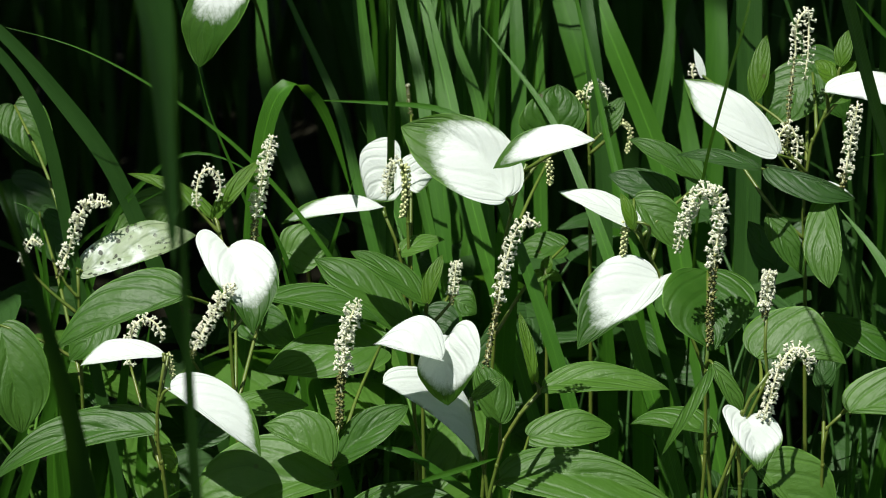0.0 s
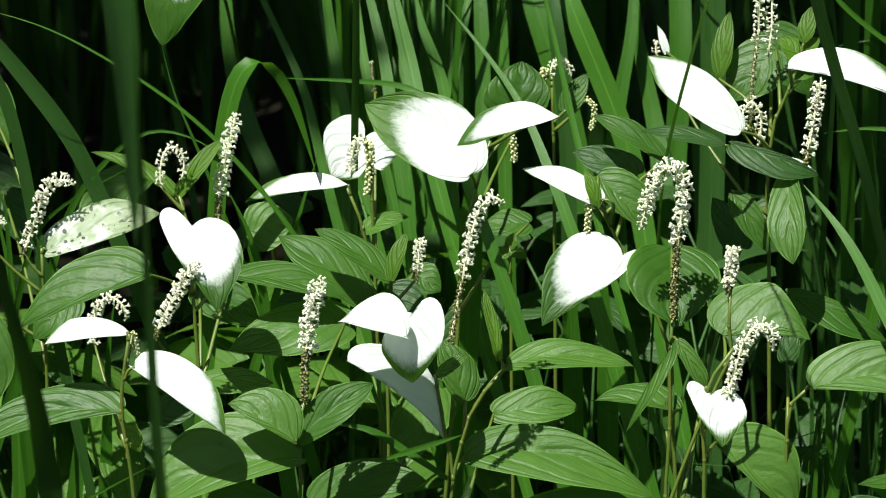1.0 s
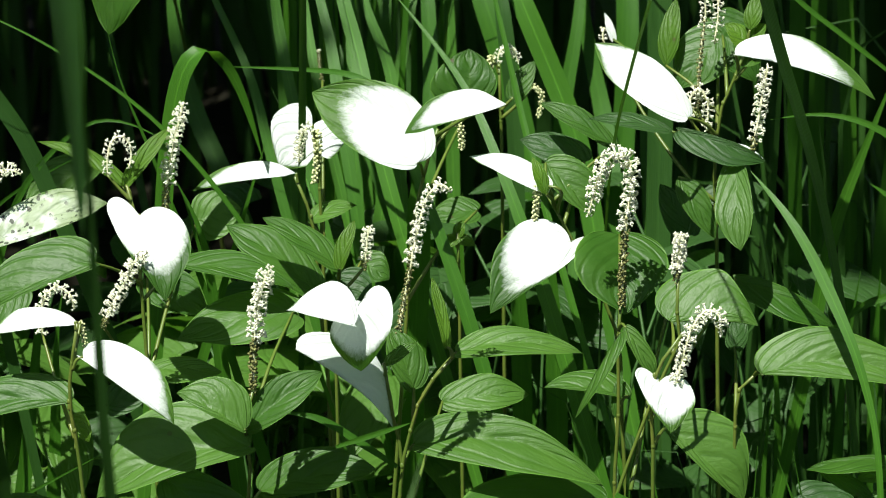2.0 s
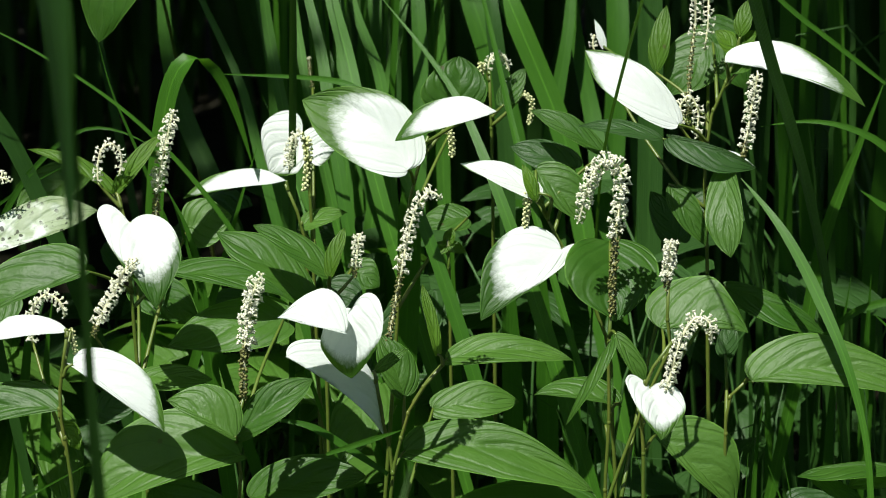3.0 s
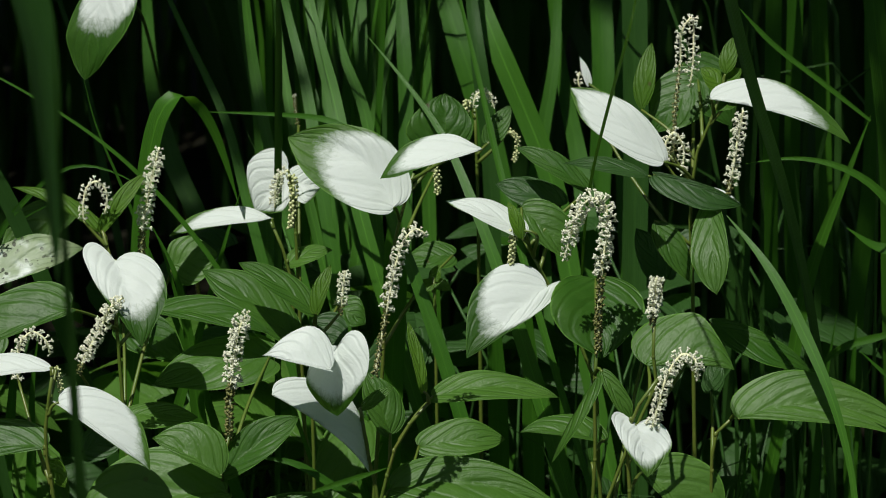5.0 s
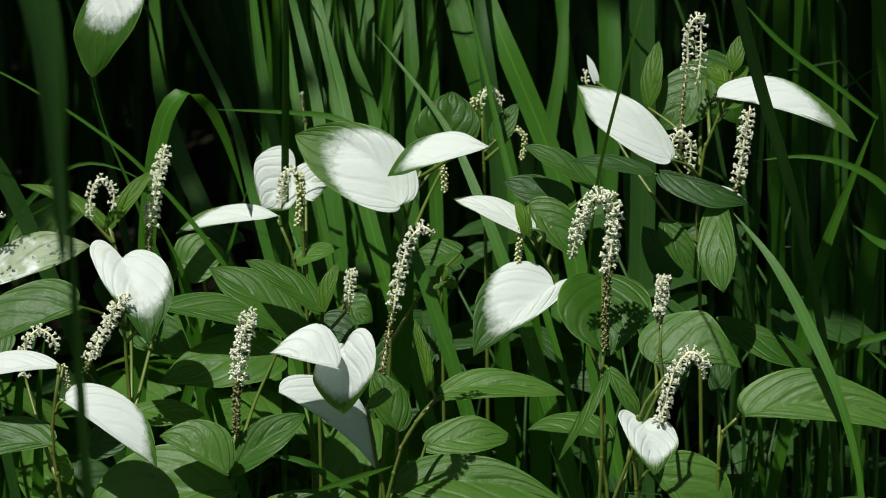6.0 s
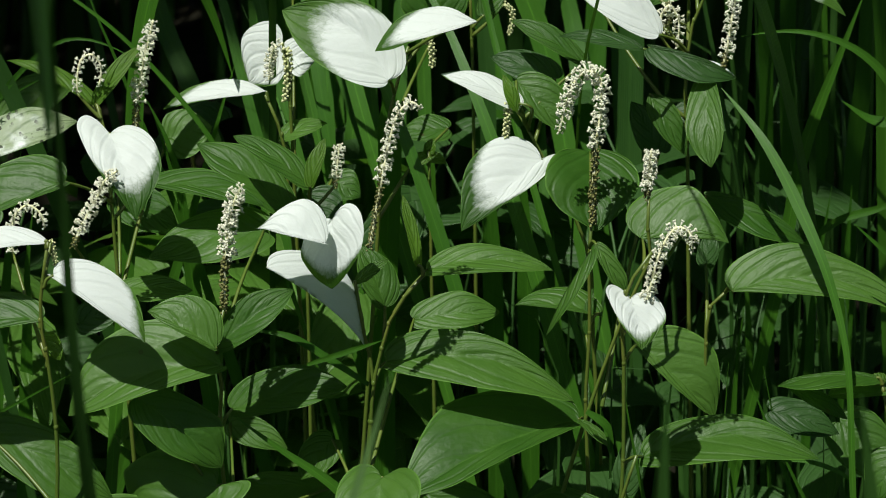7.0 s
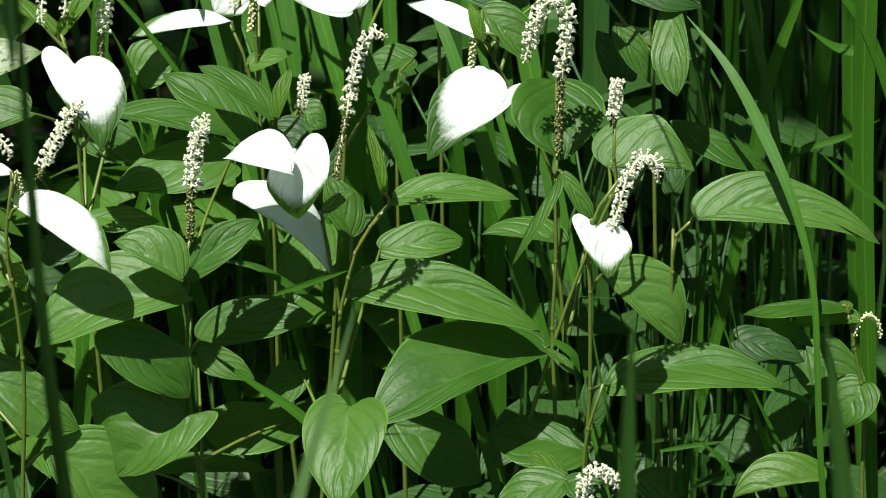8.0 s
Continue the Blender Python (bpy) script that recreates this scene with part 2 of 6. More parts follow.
def add_tube(bm, points, r0, r1, n=10, sides=7, lumps=0.0):
    got, ways = curve_points(points, n)
    rings = []
    for i, (p, w) in enumerate(zip(got, ways)):
        a = w.orthogonal().normalized() if i == 0 else (a - a.dot(w) * w).normalized()
        b = w.cross(a)
        r = r0 + (r1 - r0) * i / n
        r *= 1 + lumps * random.uniform(-1, 1)
        rings.append([bm.verts.new(p + r * (math.cos(k * math.tau / sides) * a + math.sin(k * math.tau / sides) * b)) for k in range(sides)])
    for q, s in zip(rings, rings[1:]):
        for k in range(sides):
            bm.faces.new((q[k], q[(k + 1) % sides], s[(k + 1) % sides], s[k]))
    bm.faces.new(rings[0][::-1])
    bm.faces.new(rings[-1])


def lizard_tail(label, root):
    plant = new("lizards_tail_plant")
    plant.location = root
    return tagged(plant, label, "plant", "lizard's tail plants")


def stem(plant, points, r):
    o = origin(plant)
    pts = [Vector(p) - o for p in points]
    bm = bmesh.new()
    add_tube(bm, pts, r * 0.75, r * 1.4, 26, 8, 0.05)
    for k, p in enumerate(pts[1:-2], 1):      # slightly swollen joints
        bmesh.ops.create_uvsphere(bm, u_segments=8, v_segments=6, radius=r * (0.85 + 0.62 * k / len(pts)), matrix=Matrix.Translation(p) @ Matrix.Diagonal((1, 1, 1.5, 1)))
    part("stem", bm, STEM, plant)


def petiole(plant, a, b, c):
    o = origin(plant)
    bm = bmesh.new()
    add_tube(bm, [Vector(a) - o, Vector(b) - o, Vector(c) - o], 0.0010, 0.0017, 8, 6)
    part("leaf_stalk", bm, STEM, plant)


def bezier(p, f):
    g = 1 - f
    k = (g ** 3, 3 * g * g * f, 3 * g * f * f, f ** 3)
    return sum(a * q[0] for a, q in zip(k, p)), sum(a * q[1] for a, q in zip(k, p))


def leaf_edge(half, u, blunt=0.36):
    """A point on the margin of half a leaf, from the notch at its stalk (u = 0) to its tip (u = 1): share of the length, metres from the midrib."""
    width, peak, lobe = half
    back = -2.3 * lobe if lobe > 0 else -lobe
    if u < 0.42:
        return bezier(((0, 0), (back, 0.5 * width), (peak - 0.62 * (peak + max(lobe, 0)), width), (peak, width)), u / 0.42)
    rest = 1 - peak
    return bezier(((peak, width), (peak + 0.46 * rest, width), (1 - 0.14 * rest, blunt * width), (1, 0)), (u - 0.42) / 0.58)


def add_leaf(bm, base, tip, normal, left, right, bend, tilt, bow=0.0, rows=16, cols=10, seed=0, blunt=0.36):
    """A pointed or heart-shaped leaf between base and tip. left, right: the width of each half, where along the leaf it is widest, how far its lobe
    reaches back past the stalk; tilt: degrees by which the halves rise from the midrib; bow: how far the midrib bows to the right; blunt: how full the tip is."""
    rng = random.Random(seed)
    base, tip, normal = Vector(base), Vector(tip), Vector(normal)
    length = (tip - base).length
    axis = (tip - base).normalized()
    up = (normal - normal.dot(axis) * axis).normalized()
    side = axis.cross(up)
    width = abs(left[0]) + abs(right[0])
    uv = bm.loops.layers.uv.verify()
    ph1, ph2, slope = rng.uniform(0, 6), rng.uniform(0, 6), math.tan(radians(tilt))
    grid, marks = [], []
    for i in range(rows + 1):
        u = i / rows
        m = u ** 1.2
        line, spots = [], []
        for j in range(cols + 1):
            c = 2 * j / cols - 1
            r = abs(c)
            along, across = leaf_edge(right if c > 0 else left, u, blunt)
            across *= 1 + 0.02 * math.sin(17 * u + (ph1 if c < 0 else ph2))
            reach = abs(across)
            along = m * (1 - r) + along * r
            across = (across if c > 0 else -across) * r + (1 - r) * bow * length * 4 * m * (1 - m)
            rise = bend * length * 4 * along * (1 - along) - 0.05 * length * max(0, along) ** 4
            rise += slope * r * reach * (1 - 0.45 * r)
            rise += 0.020 * width * math.sin(11 * u + 2.5 * r + (ph1 if c < 0 else ph2)) * r * min(1, 6 * (1 - u))
            rise += 0.016 * width * noise.noise(Vector((c * 2.4, u * 5.0, ph1 * 9))) * min(1, 6 * (1 - u))
            line.append(bm.verts.new(base + axis * (length * along) + side * across + up * rise))
            spots.append((j / cols, max(0.0, along)))
        grid.append(line)
        marks.append(spots)
    for i in range(rows):
        for j in range(cols):
            corners = ((i, j), (i, j + 1), (i + 1, j + 1), (i + 1, j))
            f = bm.faces.new([grid[a][b] for a, b in corners])
            for loop, (a, b) in zip(f.loops, corners):
                loop[uv].uv = marks[a][b]


LEAF_WORDS = {"white": "white leaf with green tip", "eaten": "white leaf eaten into dark spots", "young": "yellow-green young leaf", "green": "", "dark": ""}


def leaf(plant, base, tip, normal, kind, left, right, bend, tilt, white=0.8, bow=0.0, blunt=0.36):
    o = origin(plant)
    bm = bmesh.new()
    add_leaf(bm, Vector(base) - o, Vector(tip) - o, normal, left, right, bend, tilt, bow, 28, 16, random.random(), blunt)
    ob = part("leaf", bm, LEAF[kind], plant, LEAF_WORDS[kind])
    ob.color = (white, white, white, 1)
    return ob


def add_bead(bm, p, way, r, stretch=1.5):
    a = way.orthogonal().normalized()
    b = way.cross(a)
    ring = [bm.verts.new(p + r * (math.cos(k * math.tau / 5) * a + math.sin(k * math.tau / 5) * b)) for k in range(5)]
    lo, hi = bm.verts.new(p - way * r * stretch), bm.verts.new(p + way * r * stretch)
    for k in range(5):
        bm.faces.new((ring[k], ring[(k + 1) % 5], hi))
        bm.faces.new((ring[(k + 1) % 5], ring[k], lo))


def floret_mesh(seed):
    """One tiny flower: a short stalk with a tuft of white stamens; it reaches about one unit along z."""
    rng = random.Random(seed)
    bm = bmesh.new()
    add_tube(bm, [(0, 0, 0), (0, 0, 0.70)], 0.07, 0.13, 2, 4)
    for k in range(6):
        turn = k * 1.05 + rng.uniform(-0.4, 0.4)
        turned = Vector((math.cos(turn), math.sin(turn), rng.uniform(0.1, 1.5))).normalized()
        add_bead(bm, Vector((0, 0, 0.70)) + turned * 0.19, turned, rng.uniform(0.09, 0.125), rng.uniform(1.4, 2.1))
    me = bpy.data.meshes.new("floret")
    bm.to_mesh(me)
    bm.free()
    for p in me.polygons:
        p.use_smooth = True
    me.materials.append(FLOWER)
    return me


FLORETS = [floret_mesh(k) for k in range(4)]


def flower_spike(plant, points, r, count, brown=0.0, bud=False):
    """A tail of tiny stalked florets round a bent stalk; the lower share, brown, has gone to fruit."""
    o = origin(plant)
    pts = [Vector(p) - o for p in points]
    bm = bmesh.new()
    add_tube(bm, pts, 0.0013 if bud else r * 0.20, 0.0008, 24, 6)
    spike = part("flower_spike", bm, BUD if bud else RACHIS, plant, "flower bud spike" if bud else "white flower spike")
    got, ways = curve_points(pts, 120)
    fresh, faded = bmesh.new(), bmesh.new()
    count = round(count * 0.8)
    for i in range(count):
        f = (i + random.uniform(0.1, 0.9)) / count
        k = min(119, int(f * 120))
        p, w = got[k], ways[k]
        a = w.orthogonal().normalized()
        turn = i * 2.39996 + random.uniform(-0.4, 0.4)
        out = (math.cos(turn) * a + math.sin(turn) * w.cross(a)).normalized()
        old = f < brown + random.uniform(-0.05, 0.05)
        end = 0.55 if f > 0.93 else 1.0
        if bud:
            add_bead(fresh, p + out * r * (0.75 - 0.3 * f), (out + w * 0.6).normalized(), r * 0.34, 1.2)
        elif old:
            way = (out + w * random.uniform(-0.2, 0.5)).normalized()
            reach = r * random.uniform(0.2, 0.5)
            add_tube(faded, [p, p + way * reach], 0.0004, 0.0004, 2, 3)
            add_bead(faded, p + way * reach, way, r * random.uniform(0.13, 0.21), 1.2)
            for k in (-0.35, 0.3):
                again = (w.cross(way) * random.uniform(-1, 1) - way + w * k).normalized()
                add_bead(faded, p + again * reach * 0.9 + w * r * k, again, r * random.uniform(0.13, 0.21), 1.2)
        else:
            way = (out + w * random.uniform(0.0, 0.45)).normalized()
            floret = new("floret", random.choice(FLORETS))
            floret.parent = spike
            floret.matrix_basis = Matrix.LocRotScale(p, way.to_track_quat("Z", "Y"), [r * random.uniform(0.9, 1.2) * end] * 3)
    for bmx, name, mat in ((fresh, "bud_cone", BUD), (faded, "withered_tail", FRUIT)):
        if bmx.verts:
            tagged(part(name, bmx, mat, spike), kind="stuff")
        else:
            bmx.free()


def grass_clump(label, root):
    clump = new("reed_grass_clump")
    clump.location = root
    return tagged(clump, label, "grass", "reed grass")


def add_blade(bm, points, width, face, taper, fold, wide, rows=26, cols=4, arch=None, swell=(0.0, 0.3)):
    """A long grass blade from its root to its tip; face: degrees by which its flat turns to its left; arch: the way across a blade that bends over; swell: the stretch over which it widens."""
    got, ways = curve_points(points, rows)
    if rows > 40:
        for _ in range(5):
            got = [got[0], *[(a + b * 2 + c) / 4 for a, b, c in zip(got, got[1:], got[2:])], got[-1]]
        ways = [(got[min(i + 1, rows)] - got[max(i - 1, 0)]).normalized() for i in range(rows + 1)]
    uv = bm.loops.layers.uv.verify()
    front = Vector((math.sin(radians(face)), -math.cos(radians(face)), 0.25))
    length, grid = sum((b - a).length for a, b in zip(got, got[1:])), []
    for i, (p, w) in enumerate(zip(got, ways)):
        s = i / rows
        side = w.cross(front) if arch is None else Vector(arch) - w.dot(Vector(arch)) * w
        side = side.normalized() if side.length > 0.05 else Vector((1, 0, 0))
        up = side.cross(w)
        half = width / 2 * min(1, max(0, 1 - s) / taper) ** 0.8 * (wide + (1 - wide) * min(1, max(0, (s - swell[0]) / (swell[1] - swell[0]))))
        half = max(half, 0.0002)
        grid.append([bm.verts.new(p + side * (half * c) + up * (fold * half * abs(c))) for c in (2 * j / cols - 1 for j in range(cols + 1))])
    for i in range(rows):
        for j in range(cols):
            f = bm.faces.new((grid[i][j], grid[i][j + 1], grid[i + 1][j + 1], grid[i + 1][j]))
            for loop, (a, b) in zip(f.loops, ((i, j), (i, j + 1), (i + 1, j + 1), (i + 1, j))):
                loop[uv].uv = (b / cols, a / rows * length * 10)


def blade(clump, points, width, face, taper, mat, fold, wide, arch=None, swell=(0.0, 0.3)):
    o = origin(clump)
    bm = bmesh.new()
    add_blade(bm, [Vector(p) - o for p in points], width, face, taper, fold, wide, 72, 4, arch, swell)
    part("blade", bm, GRASS[mat], clump)


# ---- ground ----
bm = bmesh.new()
bmesh.ops.create_grid(bm, x_segments=60, y_segments=60, size=3.0, matrix=Matrix.Translation((0, 3.0, 0)))
for v in bm.verts:
    edge = max(abs(v.co.x), abs(v.co.y - 3.0))
    if edge < 2.95:
        v.co.z = 0.03 * noise.noise(v.co * 2.3) + 0.012 * noise.noise(v.co * 9)
ring = bmesh.ops.extrude_edge_only(bm, edges=[e for e in bm.edges if e.is_boundary])
for v in (g for g in ring["geom"] if isinstance(g, bmesh.types.BMVert)):
    v.co.x, v.co.y = v.co.x * 60, (v.co.y - 3.0) * 60 + 3.0
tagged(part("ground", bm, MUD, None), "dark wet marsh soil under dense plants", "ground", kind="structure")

# ---- lizard's tail plants and grass ----
plant = lizard_tail("lizard's tail with a small white heart leaf and hooked flower spike", (0.117, 2.092, -0.015))
stem(plant, [(0.152, 2.092, 0.554), (0.134, 2.092, 0.524), (0.134, 2.092, 0.470), (0.135, 2.092, 0.395), (0.132, 2.092, 0.328), (0.117, 2.092, -0.015)], 0.0016)
leaf(plant, (0.138, 2.092, 0.520), (0.145, 2.064, 0.492), (0.29, -0.61, 0.74), "white", (0.0224, 0.29, 0.10), (0.0189, -0.09, 0.24), 0.05, 12, white=0.76)
petiole(plant, (0.138, 2.092, 0.520), (0.136, 2.092, 0.519), (0.134, 2.092, 0.513))
leaf(plant, (0.151, 2.190, 0.447), (0.209, 2.175, 0.394), (0.18, -0.80, 0.57), "green", (0.0355, 0.43, 0.03), (0.0075, 0.48, 0.06), 0.05, 16)
petiole(plant, (0.151, 2.190, 0.447), (0.143, 2.141, 0.462), (0.134, 2.092, 0.470))
petiole(plant, (0.149, 2.092, 0.515), (0.142, 2.092, 0.505), (0.134, 2.092, 0.496))
flower_spike(plant, [(0.149, 2.092, 0.515), (0.153, 2.092, 0.535), (0.158, 2.092, 0.554), (0.164, 2.092, 0.567), (0.170, 2.092, 0.573), (0.177, 2.092, 0.570), (0.181, 2.092, 0.554)], 0.0059, 120, 0.00)
leaf(plant, (0.153, 2.140, 0.377), (0.283, 2.140, 0.380), (-0.03, -0.37, 0.93), "green", (0.0319, 0.43, 0.03), (0.0173, 0.25, 0.06), 0.05, 18, bow=-0.11)
petiole(plant, (0.153, 2.140, 0.377), (0.144, 2.116, 0.387), (0.135, 2.092, 0.392))
plant = lizard_tail("lizard's tail with a large hooked white flower spike", (0.126, 2.187, -0.015))
stem(plant, [(0.114, 2.187, 0.544), (0.113, 2.187, 0.520), (0.114, 2.187, 0.457), (0.112, 2.187, 0.403), (0.114, 2.187, 0.357), (0.126, 2.187, -0.015)], 0.0016)
leaf(plant, (0.116, 2.259, 0.575), (0.119, 2.202, 0.533), (0.21, -0.61, 0.76), "green", (0.0344, 0.32, 0.03), (0.0393, 0.58, 0.06), 0.05, 14)
petiole(plant, (0.116, 2.259, 0.575), (0.115, 2.223, 0.561), (0.114, 2.187, 0.541))
flower_spike(plant, [(0.115, 2.187, 0.544), (0.115, 2.187, 0.572), (0.117, 2.187, 0.607), (0.120, 2.187, 0.641), (0.118, 2.187, 0.655), (0.109, 2.187, 0.660), (0.101, 2.187, 0.652), (0.094, 2.187, 0.632), (0.089, 2.187, 0.612)], 0.0070, 240, 0.34)
leaf(plant, (0.117, 2.168, 0.533), (0.139, 2.154, 0.499), (0.21, -0.82, 0.53), "green", (0.0074, 0.57, 0.06), (0.0065, 0.52, 0.06), 0.05, 20)
petiole(plant, (0.117, 2.168, 0.533), (0.115, 2.178, 0.532), (0.113, 2.187, 0.525))
leaf(plant, (0.112, 2.149, 0.535), (0.078, 2.126, 0.479), (-0.41, -0.68, 0.61), "green", (0.0122, 0.34, 0.06), (-0.0064, 0.57, 0.06), 0.05, 30)
petiole(plant, (0.112, 2.149, 0.535), (0.112, 2.168, 0.525), (0.113, 2.187, 0.509))
leaf(plant, (0.122, 2.206, 0.465), (0.059, 2.206, 0.474), (-0.02, -0.25, 0.97), "green", (0.0079, 0.26, 0.06), (0.0197, 0.36, 0.06), 0.05, 20)
petiole(plant, (0.122, 2.206, 0.465), (0.118, 2.196, 0.467), (0.114, 2.187, 0.464))
leaf(plant, (0.112, 2.197, 0.451), (0.117, 2.212, 0.484), (-0.37, -0.82, 0.44), "green", (0.0040, 0.40, -0.04), (0.0040, 0.40, -0.04), 0.05, 18)
petiole(plant, (0.112, 2.197, 0.451), (0.113, 2.192, 0.447), (0.114, 2.187, 0.440))
leaf(plant, (0.105, 2.145, 0.405), (-0.024, 2.060, 0.384), (-0.29, -0.53, 0.80), "green", (0.0183, 0.69, 0.06), (0.0481, 0.45, 0.06), 0.05, 20)
leaf(plant, (0.105, 2.116, 0.416), (0.125, 2.100, 0.403), (0.51, -0.41, 0.76), "green", (0.0044, 0.60, 0.06), (0.0092, 0.53, 0.06), 0.05, 20)
petiole(plant, (0.105, 2.145, 0.405), (0.109, 2.166, 0.397), (0.113, 2.187, 0.383))
plant = lizard_tail("lizard's tail with large white heart leaves on a slanting stem", (0.152, 2.283, -0.015))
stem(plant, [(0.062, 2.283, 0.599), (0.087, 2.283, 0.552), (0.116, 2.283, 0.489), (0.122, 2.283, 0.411), (0.152, 2.283, -0.015)], 0.0016)
leaf(plant, (0.079, 2.244, 0.574), (0.019, 2.197, 0.535), (0.08, -0.70, 0.71), "white", (0.0121, 0.19, 0.15), (0.0362, 0.35, 0.06), 0.05, 10, white=0.66, blunt=0.26)
petiole(plant, (0.079, 2.244, 0.574), (0.083, 2.264, 0.565), (0.088, 2.283, 0.550))
leaf(plant, (0.063, 2.254, 0.612), (0.004, 2.267, 0.636), (0.30, -0.42, 0.86), "white", (0.0136, 0.41, 0.03), (0.0144, 0.33, 0.03), 0.05, 12, white=1.10)
petiole(plant, (0.063, 2.254, 0.612), (0.065, 2.268, 0.604), (0.067, 2.283, 0.590))
leaf(plant, (0.060, 2.240, 0.612), (0.050, 2.252, 0.638), (0.26, -0.83, 0.49), "young", (0.0055, 0.40, -0.04), (0.0055, 0.40, -0.04), 0.05, 12)
petiole(plant, (0.060, 2.240, 0.612), (0.065, 2.261, 0.602), (0.070, 2.283, 0.585))
petiole(plant, (0.054, 2.250, 0.616), (0.066, 2.24, 0.618), (0.070, 2.283, 0.585))
flower_spike(plant, [(0.054, 2.250, 0.616), (0.053, 2.250, 0.602), (0.052, 2.250, 0.589)], 0.0040, 60, 0.00, bud=True)
leaf(plant, (0.061, 2.302, 0.618), (0.098, 2.284, 0.583), (0.18, -0.82, 0.55), "green", (0.0207, 0.51, 0.06), (0.0111, 0.41, 0.06), 0.05, 12)
petiole(plant, (0.061, 2.302, 0.618), (0.061, 2.292, 0.611), (0.062, 2.283, 0.599))
leaf(plant, (0.113, 2.321, 0.626), (0.058, 2.335, 0.658), (0.24, -0.66, 0.71), "green", (0.0084, 0.57, 0.06), (0.0114, 0.50, 0.06), 0.05, 12)
petiole(plant, (0.113, 2.321, 0.626), (0.090, 2.302, 0.612), (0.066, 2.283, 0.593))
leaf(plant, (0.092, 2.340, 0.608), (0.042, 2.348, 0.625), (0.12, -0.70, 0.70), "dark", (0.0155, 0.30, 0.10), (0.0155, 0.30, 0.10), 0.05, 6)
petiole(plant, (0.092, 2.340, 0.608), (0.084, 2.311, 0.596), (0.075, 2.283, 0.575))
plant = lizard_tail("tall lizard's tail with broad white leaves edged in green", (-0.083, 2.302, -0.015))
stem(plant, [(-0.021, 2.302, 0.645), (-0.031, 2.302, 0.611), (-0.041, 2.302, 0.562), (-0.045, 2.302, 0.498), (-0.083, 2.302, -0.015)], 0.0016)
leaf(plant, (-0.036, 2.283, 0.624), (-0.116, 2.306, 0.674), (0.11, -0.82, 0.56), "white", (0.0220, 0.51, 0.03), (0.0384, 0.45, 0.08), 0.02, 16, white=0.68, bow=0.17)
petiole(plant, (-0.036, 2.283, 0.624), (-0.034, 2.292, 0.619), (-0.032, 2.302, 0.608))
leaf(plant, (0.031, 2.264, 0.675), (-0.046, 2.255, 0.657), (-0.14, -0.54, 0.83), "white", (0.0075, 0.68, -0.16), (0.0215, 0.50, -0.16), 0.05, 12, white=0.80)
petiole(plant, (0.031, 2.264, 0.675), (0.004, 2.283, 0.661), (-0.022, 2.302, 0.640))
petiole(plant, (-0.007, 2.311, 0.651), (-0.017, 2.306, 0.638), (-0.026, 2.302, 0.628))
flower_spike(plant, [(-0.007, 2.311, 0.651), (-0.003, 2.311, 0.640), (-0.003, 2.311, 0.626)], 0.0039, 50, 0.00, bud=True)
flower_spike(plant, [(-0.046, 2.069, 0.566), (-0.041, 2.069, 0.595), (-0.035, 2.069, 0.628), (-0.030, 2.069, 0.651), (-0.024, 2.069, 0.666), (-0.016, 2.069, 0.672), (-0.010, 2.069, 0.666)], 0.0055, 150, 0.40)
leaf(plant, (0.003, 2.425, 0.628), (0.003, 2.442, 0.672), (0.14, -0.85, 0.50), "green", (0.0321, 0.32, 0.06), (0.0212, 0.44, 0.06), 0.05, 12)
petiole(plant, (0.003, 2.425, 0.628), (-0.019, 2.364, 0.599), (-0.040, 2.302, 0.563))
leaf(plant, (0.009, 2.378, 0.556), (-0.030, 2.376, 0.553), (-0.05, -0.54, 0.84), "green", (0.0145, 0.30, 0.10), (0.0145, 0.30, 0.10), 0.05, 6)
petiole(plant, (0.009, 2.378, 0.556), (-0.018, 2.340, 0.539), (-0.045, 2.302, 0.506))
plant = lizard_tail("lizard's tail with a shaded white leaf behind drooping flower buds", (-0.097, 2.340, -0.015))
stem(plant, [(-0.115, 2.340, 0.630), (-0.113, 2.340, 0.586), (-0.111, 2.340, 0.522), (-0.097, 2.340, -0.015)], 0.0016)
leaf(plant, (-0.120, 2.378, 0.626), (-0.146, 2.362, 0.598), (-0.00, -0.90, 0.43), "white", (0.0175, 0.64, 0.06), (0.0277, 0.22, 0.21), 0.05, 12, white=1.00)
petiole(plant, (-0.120, 2.378, 0.626), (-0.117, 2.359, 0.617), (-0.114, 2.340, 0.601))
leaf(plant, (-0.120, 2.378, 0.618), (-0.095, 2.375, 0.613), (0.01, -0.89, 0.46), "white", (0.0147, 0.41, 0.09), (0.0159, 0.65, 0.03), 0.05, 12, white=1.00)
petiole(plant, (-0.120, 2.378, 0.618), (-0.116, 2.359, 0.609), (-0.113, 2.340, 0.594))
petiole(plant, (-0.118, 2.340, 0.637), (-0.117, 2.340, 0.632), (-0.115, 2.340, 0.628))
flower_spike(plant, [(-0.118, 2.340, 0.637), (-0.125, 2.340, 0.632), (-0.128, 2.340, 0.622), (-0.129, 2.340, 0.607)], 0.0049, 70, 0.00)
petiole(plant, (-0.115, 2.340, 0.633), (-0.115, 2.340, 0.629), (-0.115, 2.340, 0.627))
flower_spike(plant, [(-0.115, 2.340, 0.633), (-0.114, 2.340, 0.618), (-0.117, 2.340, 0.590)], 0.0044, 70, 0.00, bud=True)
leaf(plant, (-0.123, 2.340, 0.559), (-0.085, 2.346, 0.572), (-0.25, -0.41, 0.88), "green", (0.0115, 0.40, -0.04), (0.0115, 0.40, -0.04), 0.08, 6)
